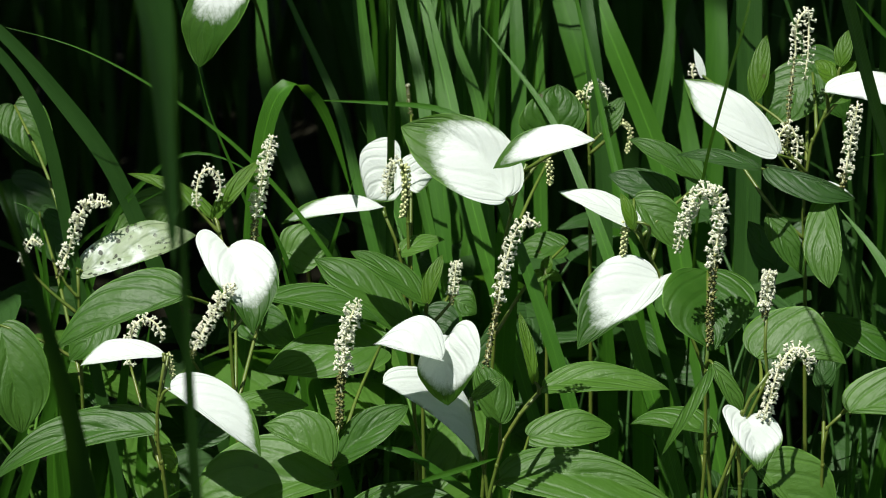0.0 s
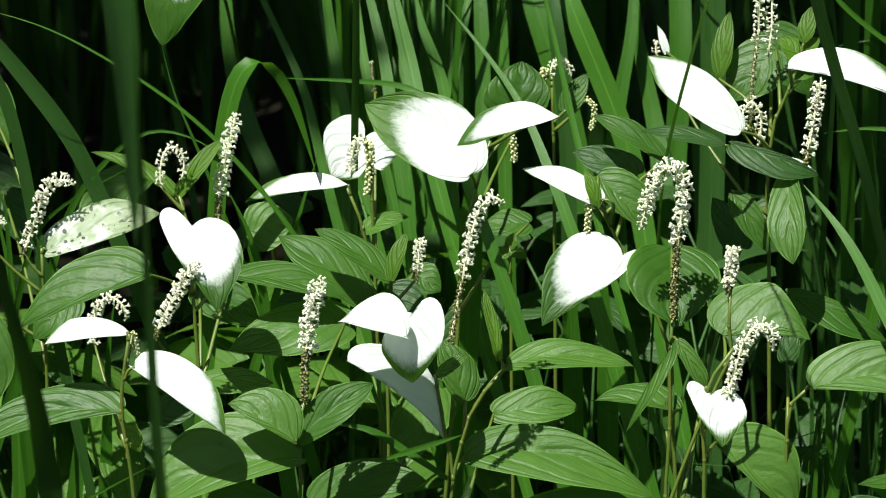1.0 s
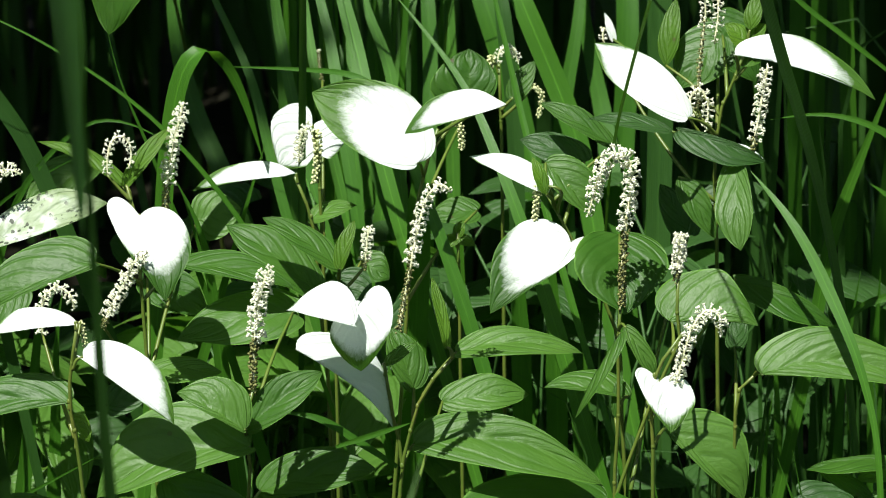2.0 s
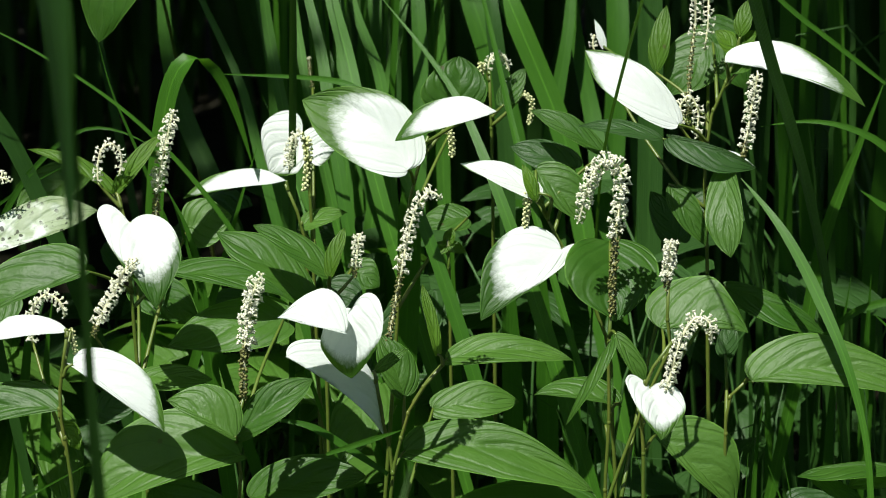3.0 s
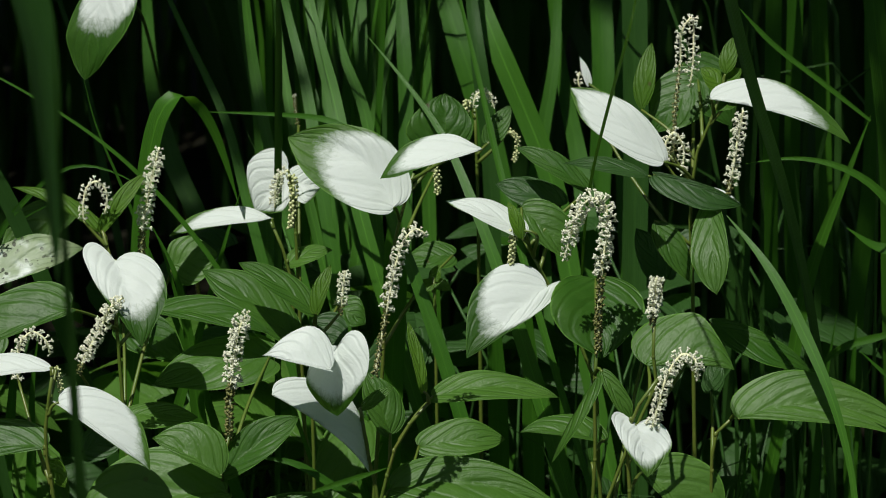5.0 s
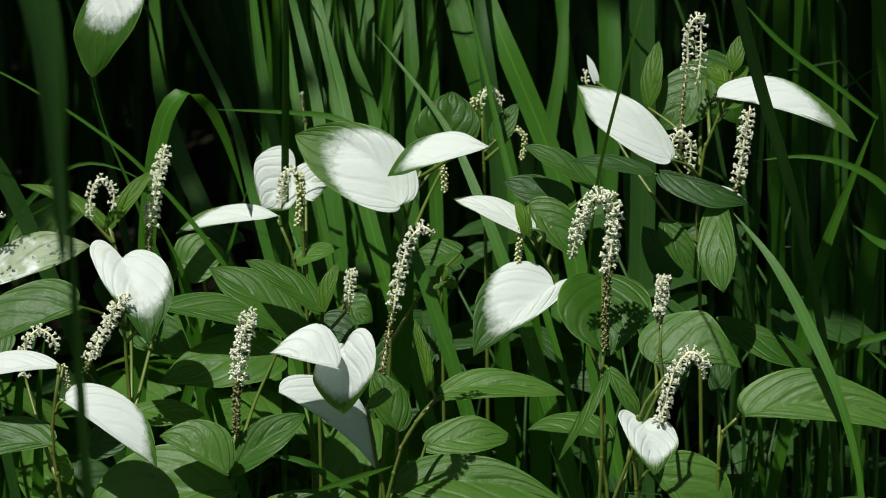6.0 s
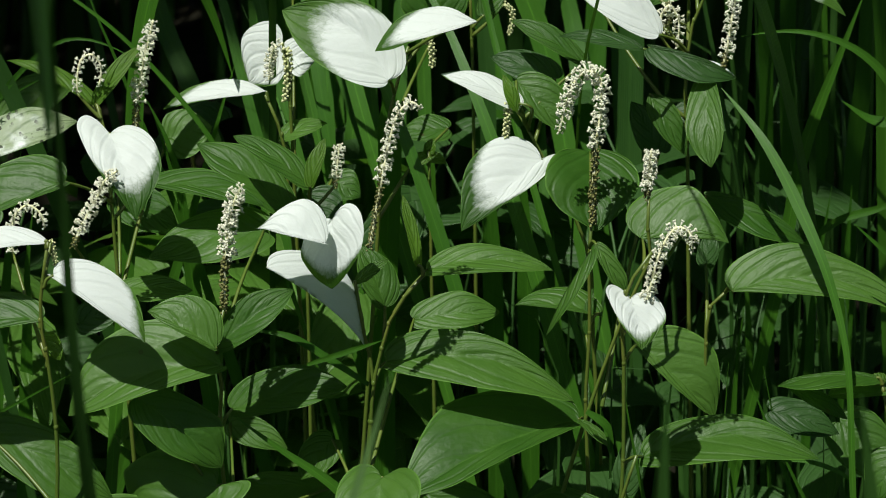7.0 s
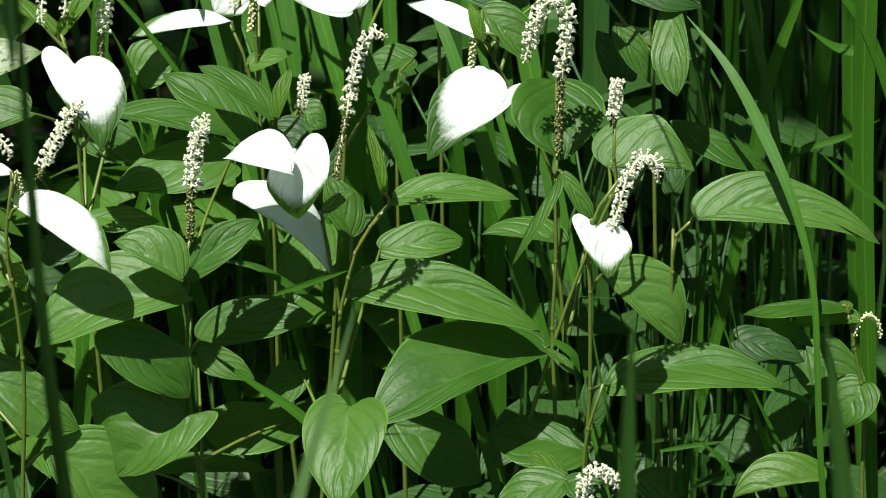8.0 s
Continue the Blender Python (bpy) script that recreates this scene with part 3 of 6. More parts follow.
petiole(plant, (-0.123, 2.340, 0.559), (-0.117, 2.340, 0.554), (-0.112, 2.340, 0.546))
petiole(plant, (-0.117, 2.492, 0.632), (-0.114, 2.416, 0.557), (-0.111, 2.340, 0.503))
# withered share of 0.90 dulls this sunlit spike in place of shade
flower_spike(plant, [(-0.117, 2.492, 0.632), (-0.119, 2.492, 0.644), (-0.120, 2.492, 0.658)], 0.0040, 40, 0.90)
plant = lizard_tail("lizard's tail with a white leaf seen edge-on", (-0.064, 2.321, -0.015))
stem(plant, [(-0.131, 2.321, 0.601), (-0.119, 2.321, 0.569), (-0.114, 2.321, 0.509), (-0.064, 2.321, -0.015)], 0.0016)
leaf(plant, (-0.130, 2.321, 0.604), (-0.210, 2.316, 0.594), (-0.09, -0.40, 0.91), "white", (0.0065, 0.46, -0.12), (0.0150, 0.51, -0.12), 0.05, 12, white=0.82)
petiole(plant, (-0.130, 2.321, 0.604), (-0.130, 2.321, 0.603), (-0.129, 2.321, 0.596))
plant = lizard_tail("lizard's tail with a hanging white heart leaf and yellow-green young leaves", (-0.214, 2.225, -0.015))
stem(plant, [(-0.250, 2.225, 0.623), (-0.244, 2.225, 0.599), (-0.242, 2.225, 0.551), (-0.239, 2.225, 0.488), (-0.214, 2.225, -0.015)], 0.0016)
leaf(plant, (-0.238, 2.197, 0.609), (-0.216, 2.149, 0.561), (0.16, -0.67, 0.72), "white", (0.0297, 0.38, 0.07), (0.0230, -0.08, 0.23), 0.05, 16, white=0.66, blunt=0.28)
petiole(plant, (-0.238, 2.197, 0.609), (-0.241, 2.211, 0.602), (-0.244, 2.225, 0.589))
leaf(plant, (-0.255, 2.244, 0.617), (-0.319, 2.259, 0.649), (0.27, -0.52, 0.81), "young", (0.0023, 0.61, 0.06), (0.0116, 0.35, 0.06), 0.05, 12)
petiole(plant, (-0.255, 2.244, 0.617), (-0.250, 2.235, 0.612), (-0.245, 2.225, 0.601))
leaf(plant, (-0.252, 2.235, 0.620), (-0.220, 2.253, 0.660), (-0.15, -0.85, 0.51), "young", (0.0075, 0.47, 0.06), (0.0061, 0.51, 0.06), 0.05, 25)
petiole(plant, (-0.252, 2.235, 0.620), (-0.249, 2.230, 0.618), (-0.247, 2.225, 0.609))
petiole(plant, (-0.264, 2.225, 0.631), (-0.255, 2.225, 0.620), (-0.247, 2.225, 0.611))
flower_spike(plant, [(-0.264, 2.225, 0.631), (-0.263, 2.225, 0.647), (-0.260, 2.225, 0.657), (-0.253, 2.225, 0.661), (-0.247, 2.225, 0.655), (-0.246, 2.225, 0.645), (-0.248, 2.225, 0.636)], 0.0042, 70, 0.00)
petiole(plant, (-0.225, 2.254, 0.589), (-0.234, 2.240, 0.570), (-0.242, 2.225, 0.556))
flower_spike(plant, [(-0.225, 2.254, 0.589), (-0.224, 2.254, 0.608), (-0.220, 2.254, 0.634), (-0.215, 2.254, 0.656), (-0.209, 2.254, 0.679)], 0.0064, 130, 0.28)
petiole(plant, (-0.263, 2.159, 0.536), (-0.251, 2.192, 0.499), (-0.238, 2.225, 0.471))
flower_spike(plant, [(-0.263, 2.159, 0.536), (-0.256, 2.159, 0.552), (-0.246, 2.159, 0.570), (-0.238, 2.159, 0.586), (-0.229, 2.159, 0.593)], 0.0061, 110, 0.12)
leaf(plant, (-0.271, 2.187, 0.575), (-0.365, 2.172, 0.540), (-0.16, -0.64, 0.75), "green", (0.0072, 0.48, 0.06), (0.0317, 0.30, 0.06), 0.05, 12)
petiole(plant, (-0.271, 2.187, 0.575), (-0.256, 2.206, 0.563), (-0.241, 2.225, 0.546))
leaf(plant, (-0.211, 2.244, 0.555), (-0.128, 2.238, 0.542), (0.11, -0.36, 0.93), "green", (0.0185, 0.38, 0.06), (0.0112, 0.50, 0.06), 0.05, 12)
petiole(plant, (-0.211, 2.244, 0.555), (-0.226, 2.235, 0.547), (-0.241, 2.225, 0.533))
leaf(plant, (-0.210, 2.359, 0.554), (-0.176, 2.363, 0.563), (-0.05, -0.81, 0.59), "green", (0.0210, 0.30, 0.10), (0.0210, 0.30, 0.10), 0.05, 6)
petiole(plant, (-0.210, 2.359, 0.554), (-0.224, 2.292, 0.523), (-0.238, 2.225, 0.471))
leaf(plant, (-0.245, 2.302, 0.525), (-0.197, 2.290, 0.501), (0.22, -0.64, 0.74), "green", (0.0200, 0.30, 0.10), (0.0200, 0.30, 0.10), 0.05, 6)
petiole(plant, (-0.245, 2.302, 0.525), (-0.241, 2.264, 0.505), (-0.238, 2.225, 0.471))
leaf(plant, (-0.238, 2.216, 0.480), (-0.182, 2.213, 0.483), (0.09, -0.41, 0.91), "green", (0.0117, 0.34, 0.06), (0.0185, 0.43, 0.06), 0.05, 12)
petiole(plant, (-0.238, 2.216, 0.480), (-0.238, 2.221, 0.478), (-0.238, 2.225, 0.471))
plant = lizard_tail("lizard's tail with an insect-eaten white leaf", (-0.369, 2.302, -0.015))
stem(plant, [(-0.366, 2.302, 0.557), (-0.366, 2.302, 0.516), (-0.366, 2.302, 0.460), (-0.369, 2.302, -0.015)], 0.0016)
leaf(plant, (-0.362, 2.302, 0.555), (-0.276, 2.314, 0.584), (-0.14, -0.69, 0.71), "eaten", (0.0223, 0.50, 0.06), (0.0134, 0.53, 0.06), 0.06, 12, white=0.70)
petiole(plant, (-0.362, 2.302, 0.555), (-0.364, 2.302, 0.557), (-0.366, 2.302, 0.553))
petiole(plant, (-0.380, 2.302, 0.553), (-0.373, 2.302, 0.542), (-0.366, 2.302, 0.534))
flower_spike(plant, [(-0.380, 2.302, 0.553), (-0.370, 2.302, 0.580), (-0.363, 2.302, 0.600), (-0.355, 2.302, 0.611), (-0.344, 2.302, 0.611), (-0.339, 2.302, 0.608)], 0.0061, 100, 0.10)
petiole(plant, (-0.409, 2.302, 0.562), (-0.387, 2.302, 0.538), (-0.366, 2.302, 0.520))
flower_spike(plant, [(-0.409, 2.302, 0.562), (-0.406, 2.302, 0.573), (-0.400, 2.302, 0.581), (-0.393, 2.302, 0.576)], 0.0043, 50, 0.00)
leaf(plant, (-0.428, 2.302, 0.511), (-0.408, 2.268, 0.435), (0.27, -0.82, 0.51), "green", (0.0294, 0.53, 0.06), (0.0206, 0.57, 0.06), 0.05, 12)
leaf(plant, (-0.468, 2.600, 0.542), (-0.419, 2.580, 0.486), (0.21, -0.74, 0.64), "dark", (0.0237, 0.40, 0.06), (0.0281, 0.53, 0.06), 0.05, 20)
leaf(plant, (-0.304, 2.500, 0.559), (-0.362, 2.470, 0.529), (-0.21, -0.74, 0.64), "green", (0.0183, 0.68, 0.06), (0.0211, 0.49, 0.06), 0.05, 20)
petiole(plant, (-0.428, 2.302, 0.511), (-0.397, 2.302, 0.499), (-0.366, 2.302, 0.481))
leaf(plant, (-0.433, 2.435, 0.652), (-0.407, 2.413, 0.606), (0.25, -0.81, 0.53), "green", (0.0210, 0.30, 0.10), (0.0210, 0.30, 0.10), 0.05, 6)
petiole(plant, (-0.433, 2.435, 0.652), (-0.399, 2.368, 0.617), (-0.366, 2.302, 0.557))
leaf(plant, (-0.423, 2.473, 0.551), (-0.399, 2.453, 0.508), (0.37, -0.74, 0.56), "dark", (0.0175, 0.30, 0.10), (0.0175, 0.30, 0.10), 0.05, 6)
petiole(plant, (-0.423, 2.473, 0.551), (-0.395, 2.387, 0.520), (-0.366, 2.302, 0.462))
leaf(plant, (-0.342, 2.302, 0.516), (-0.374, 2.289, 0.488), (-0.24, -0.75, 0.62), "green", (0.0175, 0.30, 0.10), (0.0175, 0.30, 0.10), 0.05, 6)
petiole(plant, (-0.342, 2.302, 0.516), (-0.354, 2.302, 0.509), (-0.366, 2.302, 0.499))
plant = lizard_tail("lizard's tail with two white leaves on a forked reddish stem", (-0.294, 2.092, -0.015))
stem(plant, [(-0.273, 2.092, 0.562), (-0.278, 2.092, 0.532), (-0.281, 2.092, 0.503), (-0.278, 2.092, 0.481), (-0.273, 2.092, 0.421), (-0.278, 2.092, 0.313), (-0.294, 2.092, -0.015)], 0.0016)
leaf(plant, (-0.273, 2.092, 0.562), (-0.334, 2.091, 0.556), (-0.03, -0.36, 0.93), "white", (0.0058, 0.51, -0.05), (0.0167, 0.68, -0.05), 0.05, 12, white=1.10)
petiole(plant, (-0.273, 2.092, 0.562), (-0.274, 2.092, 0.563), (-0.274, 2.092, 0.557))
leaf(plant, (-0.270, 2.092, 0.537), (-0.204, 2.072, 0.495), (0.28, -0.64, 0.72), "white", (0.0272, 0.45, 0.07), (0.0042, 0.50, 0.08), 0.05, 6, white=0.86, blunt=0.30)
petiole(plant, (-0.270, 2.092, 0.537), (-0.274, 2.092, 0.535), (-0.278, 2.092, 0.527))
petiole(plant, (-0.273, 2.111, 0.557), (-0.275, 2.102, 0.545), (-0.277, 2.092, 0.535))
flower_spike(plant, [(-0.273, 2.111, 0.557), (-0.271, 2.111, 0.545), (-0.270, 2.111, 0.531)], 0.0028, 50, 0.00, bud=True)
petiole(plant, (-0.306, 2.149, 0.533), (-0.292, 2.121, 0.500), (-0.278, 2.092, 0.475))
flower_spike(plant, [(-0.306, 2.149, 0.533), (-0.306, 2.149, 0.551), (-0.302, 2.149, 0.564), (-0.294, 2.149, 0.570), (-0.286, 2.149, 0.565), (-0.282, 2.149, 0.553)], 0.0049, 80, 0.00)
leaf(plant, (-0.281, 2.092, 0.501), (-0.400, 2.081, 0.473), (-0.14, -0.49, 0.86), "green", (-0.0014, 0.52, 0.06), (0.0323, 0.38, 0.06), 0.05, 20, bow=0.13)
petiole(plant, (-0.281, 2.092, 0.501), (-0.281, 2.092, 0.502), (-0.281, 2.092, 0.497))
leaf(plant, (-0.282, 2.111, 0.483), (-0.269, 2.104, 0.468), (0.43, -0.62, 0.66), "young", (0.0090, 0.30, 0.10), (0.0090, 0.30, 0.10), 0.05, 12)
petiole(plant, (-0.282, 2.111, 0.483), (-0.279, 2.102, 0.477), (-0.277, 2.092, 0.467))
leaf(plant, (-0.271, 2.235, 0.446), (-0.235, 2.241, 0.460), (-0.09, -0.79, 0.61), "dark", (0.0135, 0.30, 0.10), (0.0135, 0.30, 0.10), 0.05, 6)
leaf(plant, (-0.337, 2.140, 0.402), (-0.237, 2.119, 0.355), (0.17, -0.70, 0.69), "green", (0.0218, 0.47, 0.06), (0.0265, 0.70, 0.06), 0.05, 12)
petiole(plant, (-0.337, 2.140, 0.402), (-0.306, 2.116, 0.383), (-0.276, 2.092, 0.358))
leaf(plant, (-0.257, 2.118, 0.340), (-0.190, 2.110, 0.263), (0.18, -0.75, 0.63), "green", (0.0447, 0.49, 0.05), (0.0203, 0.38, 0.06), 0.05, 12)
petiole(plant, (-0.257, 2.118, 0.340), (-0.267, 2.105, 0.339), (-0.277, 2.092, 0.332))
plant = lizard_tail("lizard's tail with a thick fuzzy flower spike over opposite leaves", (-0.122, 2.130, -0.015))
stem(plant, [(-0.153, 2.130, 0.497), (-0.159, 2.130, 0.473), (-0.156, 2.130, 0.435), (-0.158, 2.130, 0.413), (-0.156, 2.130, 0.359), (-0.150, 2.130, 0.296), (-0.122, 2.130, -0.015)], 0.0016)
flower_spike(plant, [(-0.153, 2.130, 0.497), (-0.152, 2.130, 0.523), (-0.150, 2.130, 0.544), (-0.148, 2.130, 0.561), (-0.144, 2.130, 0.579), (-0.138, 2.130, 0.592)], 0.0074, 150, 0.42)
leaf(plant, (-0.155, 2.116, 0.459), (-0.267, 2.103, 0.428), (-0.15, -0.56, 0.81), "green", (0.0120, 0.52, 0.06), (0.0470, 0.51, 0.06), 0.05, 24, bow=0.08)
petiole(plant, (-0.155, 2.116, 0.459), (-0.156, 2.123, 0.458), (-0.157, 2.130, 0.451))
leaf(plant, (-0.152, 2.172, 0.402), (-0.067, 2.165, 0.425), (-0.08, -0.62, 0.78), "green", (0.0239, 0.48, 0.06), (0.0150, 0.59, 0.06), 0.05, 12)
petiole(plant, (-0.152, 2.172, 0.402), (-0.155, 2.151, 0.404), (-0.158, 2.130, 0.400))
leaf(plant, (-0.157, 2.097, 0.480), (-0.206, 2.108, 0.505), (0.20, -0.68, 0.70), "green", (0.0054, 0.55, 0.06), (0.0260, 0.45, 0.03), 0.05, 22)
petiole(plant, (-0.157, 2.097, 0.480), (-0.158, 2.114, 0.473), (-0.158, 2.130, 0.460))
leaf(plant, (-0.158, 2.126, 0.470), (-0.104, 2.144, 0.508), (-0.21, -0.74, 0.64), "green", (0.0144, 0.53, 0.06), (0.0150, 0.51, 0.06), 0.05, 28)
petiole(plant, (-0.158, 2.126, 0.470), (-0.158, 2.128, 0.471), (-0.158, 2.130, 0.465))
leaf(plant, (-0.130, 2.244, 0.517), (-0.218, 2.237, 0.501), (-0.11, -0.52, 0.84), "green", (0.0265, 0.30, 0.10), (0.0265, 0.30, 0.10), 0.06, 5)
petiole(plant, (-0.130, 2.244, 0.517), (-0.144, 2.187, 0.497), (-0.158, 2.130, 0.459))
leaf(plant, (-0.216, 2.118, 0.433), (-0.155, 2.113, 0.381), (0.17, -0.72, 0.67), "green", (0.0250, 0.66, 0.06), (0.0224, 0.35, 0.06), 0.05, 12)
petiole(plant, (-0.216, 2.118, 0.433), (-0.185, 2.124, 0.389), (-0.154, 2.130, 0.340))
leaf(plant, (-0.161, 2.120, 0.362), (-0.212, 2.115, 0.317), (-0.12, -0.68, 0.72), "green", (0.0265, 0.13, 0.29), (0.0525, 0.70, 0.20), 0.05, 20)
petiole(plant, (-0.161, 2.120, 0.362), (-0.158, 2.125, 0.361), (-0.156, 2.130, 0.353))
leaf(plant, (-0.079, 2.200, 0.326), (-0.159, 2.200, 0.325), (-0.06, -0.52, 0.85), "green", (0.0392, 0.53, 0.06), (0.0123, 0.54, 0.06), 0.05, 12)
petiole(plant, (-0.079, 2.200, 0.326), (-0.116, 2.165, 0.326), (-0.153, 2.130, 0.320))
leaf(plant, (-0.198, 2.220, 0.272), (-0.103, 2.220, 0.274), (0.04, -0.42, 0.91), "green", (0.0140, 0.41, 0.06), (0.0067, 0.51, 0.06), 0.05, 12)
petiole(plant, (-0.198, 2.220, 0.272), (-0.174, 2.175, 0.287), (-0.150, 2.130, 0.296))
leaf(plant, (-0.160, 2.264, 0.352), (-0.115, 2.255, 0.335), (0.13, -0.73, 0.67), "green", (0.0130, 0.30, 0.10), (0.0130, 0.30, 0.10), 0.05, 6)
petiole(plant, (-0.160, 2.264, 0.352), (-0.154, 2.197, 0.329), (-0.149, 2.130, 0.285))
plant = lizard_tail("lizard's tail with pale young leaves and a small flower spike", (-0.094, 2.244, -0.015))
stem(plant, [(-0.094, 2.244, 0.552), (-0.097, 2.244, 0.517), (-0.097, 2.244, 0.426), (-0.094, 2.244, -0.015)], 0.0016)
leaf(plant, (-0.112, 2.264, 0.526), (-0.181, 2.287, 0.575), (0.26, -0.59, 0.76), "green", (0.0188, 0.52, 0.06), (0.0217, 0.47, 0.06), 0.05, 12)
petiole(plant, (-0.112, 2.264, 0.526), (-0.105, 2.254, 0.520), (-0.097, 2.244, 0.508))
leaf(plant, (-0.095, 2.235, 0.556), (-0.151, 2.252, 0.592), (0.35, -0.53, 0.77), "green", (0.0110, 0.54, 0.06), (0.0137, 0.41, 0.03), 0.05, 12)
petiole(plant, (-0.095, 2.235, 0.556), (-0.095, 2.240, 0.553), (-0.095, 2.244, 0.544))
leaf(plant, (-0.093, 2.225, 0.559), (-0.083, 2.241, 0.592), (-0.18, -0.87, 0.47), "young", (0.0077, 0.37, 0.06), (0.0046, 0.60, 0.06), 0.05, 12)
petiole(plant, (-0.093, 2.225, 0.559), (-0.094, 2.235, 0.554), (-0.095, 2.244, 0.544))
petiole(plant, (-0.076, 2.244, 0.553), (-0.086, 2.244, 0.541), (-0.096, 2.244, 0.531))
flower_spike(plant, [(-0.076, 2.244, 0.553), (-0.074, 2.244, 0.569), (-0.072, 2.244, 0.586)], 0.0051, 60, 0.20)
leaf(plant, (-0.080, 2.302, 0.539), (-0.058, 2.296, 0.527), (0.18, -0.73, 0.67), "green", (0.0145, 0.30, 0.10), (0.0145, 0.30, 0.10), 0.05, 6)
leaf(plant, (-0.096, 2.270, 0.539), (-0.078, 2.250, 0.515), (0.10, -0.70, 0.70), "dark", (0.0195, 0.32, 0.06), (0.0067, 0.62, 0.06), 0.05, 12)
petiole(plant, (-0.080, 2.302, 0.539), (-0.089, 2.273, 0.527), (-0.097, 2.244, 0.505))
plant = lizard_tail("lizard's tail with a cluster of white leaves and long green leaves", (-0.063, 2.111, -0.015))
stem(plant, [(-0.009, 2.111, 0.530), (-0.023, 2.111, 0.513), (-0.034, 2.111, 0.493), (-0.039, 2.111, 0.474), (-0.045, 2.111, 0.447), (-0.047, 2.111, 0.417), (-0.051, 2.111, 0.305), (-0.063, 2.111, -0.015)], 0.0016)
leaf(plant, (-0.077, 2.073, 0.568), (-0.125, 2.078, 0.578), (0.07, -0.71, 0.70), "white", (0.0023, 0.39, 0.06), (0.0265, 0.43, 0.03), 0.05, 12, white=1.20, blunt=0.02)
leaf(plant, (-0.073, 2.100, 0.576), (-0.074, 2.085, 0.529), (-0.22, -0.71, 0.67), "white", (0.0251, 0.16, 0.22), (0.0201, 0.49, 0.03), 0.05, 20, white=0.74)
leaf(plant, (-0.120, 2.104, 0.538), (-0.049, 2.118, 0.474), (0.52, -0.71, 0.48), "white", (0.0330, 0.48, 0.04), (-0.0005, 0.42, 0.03), 0.10, -12, white=1.00)
leaf(plant, (-0.037, 2.140, 0.495), (-0.054, 2.157, 0.537), (0.30, -0.80, 0.51), "green", (0.0119, 0.53, 0.06), (0.0164, 0.38, 0.03), 0.05, 12)
petiole(plant, (-0.037, 2.140, 0.495), (-0.037, 2.126, 0.490), (-0.037, 2.111, 0.480))
leaf(plant, (-0.013, 2.111, 0.538), (-0.023, 2.132, 0.584), (0.24, -0.86, 0.45), "young", (0.0046, 0.66, 0.06), (0.0047, 0.34, 0.06), 0.05, 25)
petiole(plant, (-0.013, 2.111, 0.538), (-0.011, 2.111, 0.537), (-0.009, 2.111, 0.529))
leaf(plant, (-0.006, 2.140, 0.524), (0.085, 2.144, 0.525), (-0.08, -0.38, 0.92), "green", (0.0177, 0.38, 0.03), (0.0138, 0.32, 0.06), 0.05, 20, bow=-0.04)
petiole(plant, (-0.006, 2.140, 0.524), (-0.018, 2.126, 0.515), (-0.030, 2.111, 0.501))
leaf(plant, (-0.037, 2.130, 0.456), (0.101, 2.120, 0.434), (0.10, -0.51, 0.86), "green", (0.0314, 0.31, 0.03), (0.0156, 0.50, 0.06), 0.05, 22, bow=-0.10)
petiole(plant, (-0.037, 2.130, 0.456), (-0.041, 2.120, 0.454), (-0.045, 2.111, 0.447))
leaf(plant, (-0.038, 2.045, 0.402), (-0.045, 1.978, 0.350), (-0.20, -0.54, 0.82), "green", (0.0313, 0.22, 0.10), (0.0303, 0.27, 0.15), 0.05, 18, blunt=0.12)
petiole(plant, (-0.038, 2.045, 0.402), (-0.043, 2.078, 0.387), (-0.049, 2.111, 0.366))
leaf(plant, (-0.017, 2.244, 0.446), (0.049, 2.253, 0.450), (-0.13, -0.66, 0.74), "green", (0.0177, 0.48, 0.06), (0.0148, 0.47, 0.06), 0.05, 12)
petiole(plant, (-0.017, 2.244, 0.446), (-0.033, 2.178, 0.413), (-0.049, 2.111, 0.374))
leaf(plant, (-0.010, 2.168, 0.337), (0.060, 2.154, 0.294), (0.16, -0.73, 0.66), "green", (0.0252, 0.47, 0.06), (0.0267, 0.55, 0.06), 0.05, 12)
petiole(plant, (-0.010, 2.168, 0.337), (-0.031, 2.139, 0.318), (-0.052, 2.111, 0.294))
leaf(plant, (-0.078, 2.187, 0.371), (-0.103, 2.175, 0.344), (-0.35, -0.68, 0.64), "green", (0.0165, 0.30, 0.10), (0.0165, 0.30, 0.10), 0.05, 6)
petiole(plant, (-0.078, 2.187, 0.371), (-0.064, 2.149, 0.356), (-0.051, 2.111, 0.328))
plant = lizard_tail("slender reddish lizard's tail stem", (-0.063, 2.116, -0.015))
stem(plant, [(-0.058, 2.116, 0.524), (-0.052, 2.116, 0.485), (-0.045, 2.116, 0.448), (-0.048, 2.116, 0.415), (-0.052, 2.116, 0.302), (-0.063, 2.116, -0.015)], 0.0016)
leaf(plant, (-0.058, 2.116, 0.522), (-0.034, 2.124, 0.538), (-0.16, -0.79, 0.60), "green", (0.0050, 0.40, -0.04), (0.0050, 0.40, -0.04), 0.05, 12)
petiole(plant, (-0.058, 2.116, 0.522), (-0.057, 2.116, 0.518), (-0.057, 2.116, 0.514))
plant = lizard_tail("tall lizard's tail with long white leaves and many flower spikes", (0.218, 2.340, -0.015))
stem(plant, [(0.216, 2.340, 0.704), (0.207, 2.340, 0.677), (0.198, 2.340, 0.655), (0.193, 2.340, 0.609), (0.196, 2.340, 0.545), (0.198, 2.340, 0.484), (0.218, 2.340, -0.015)], 0.0016)
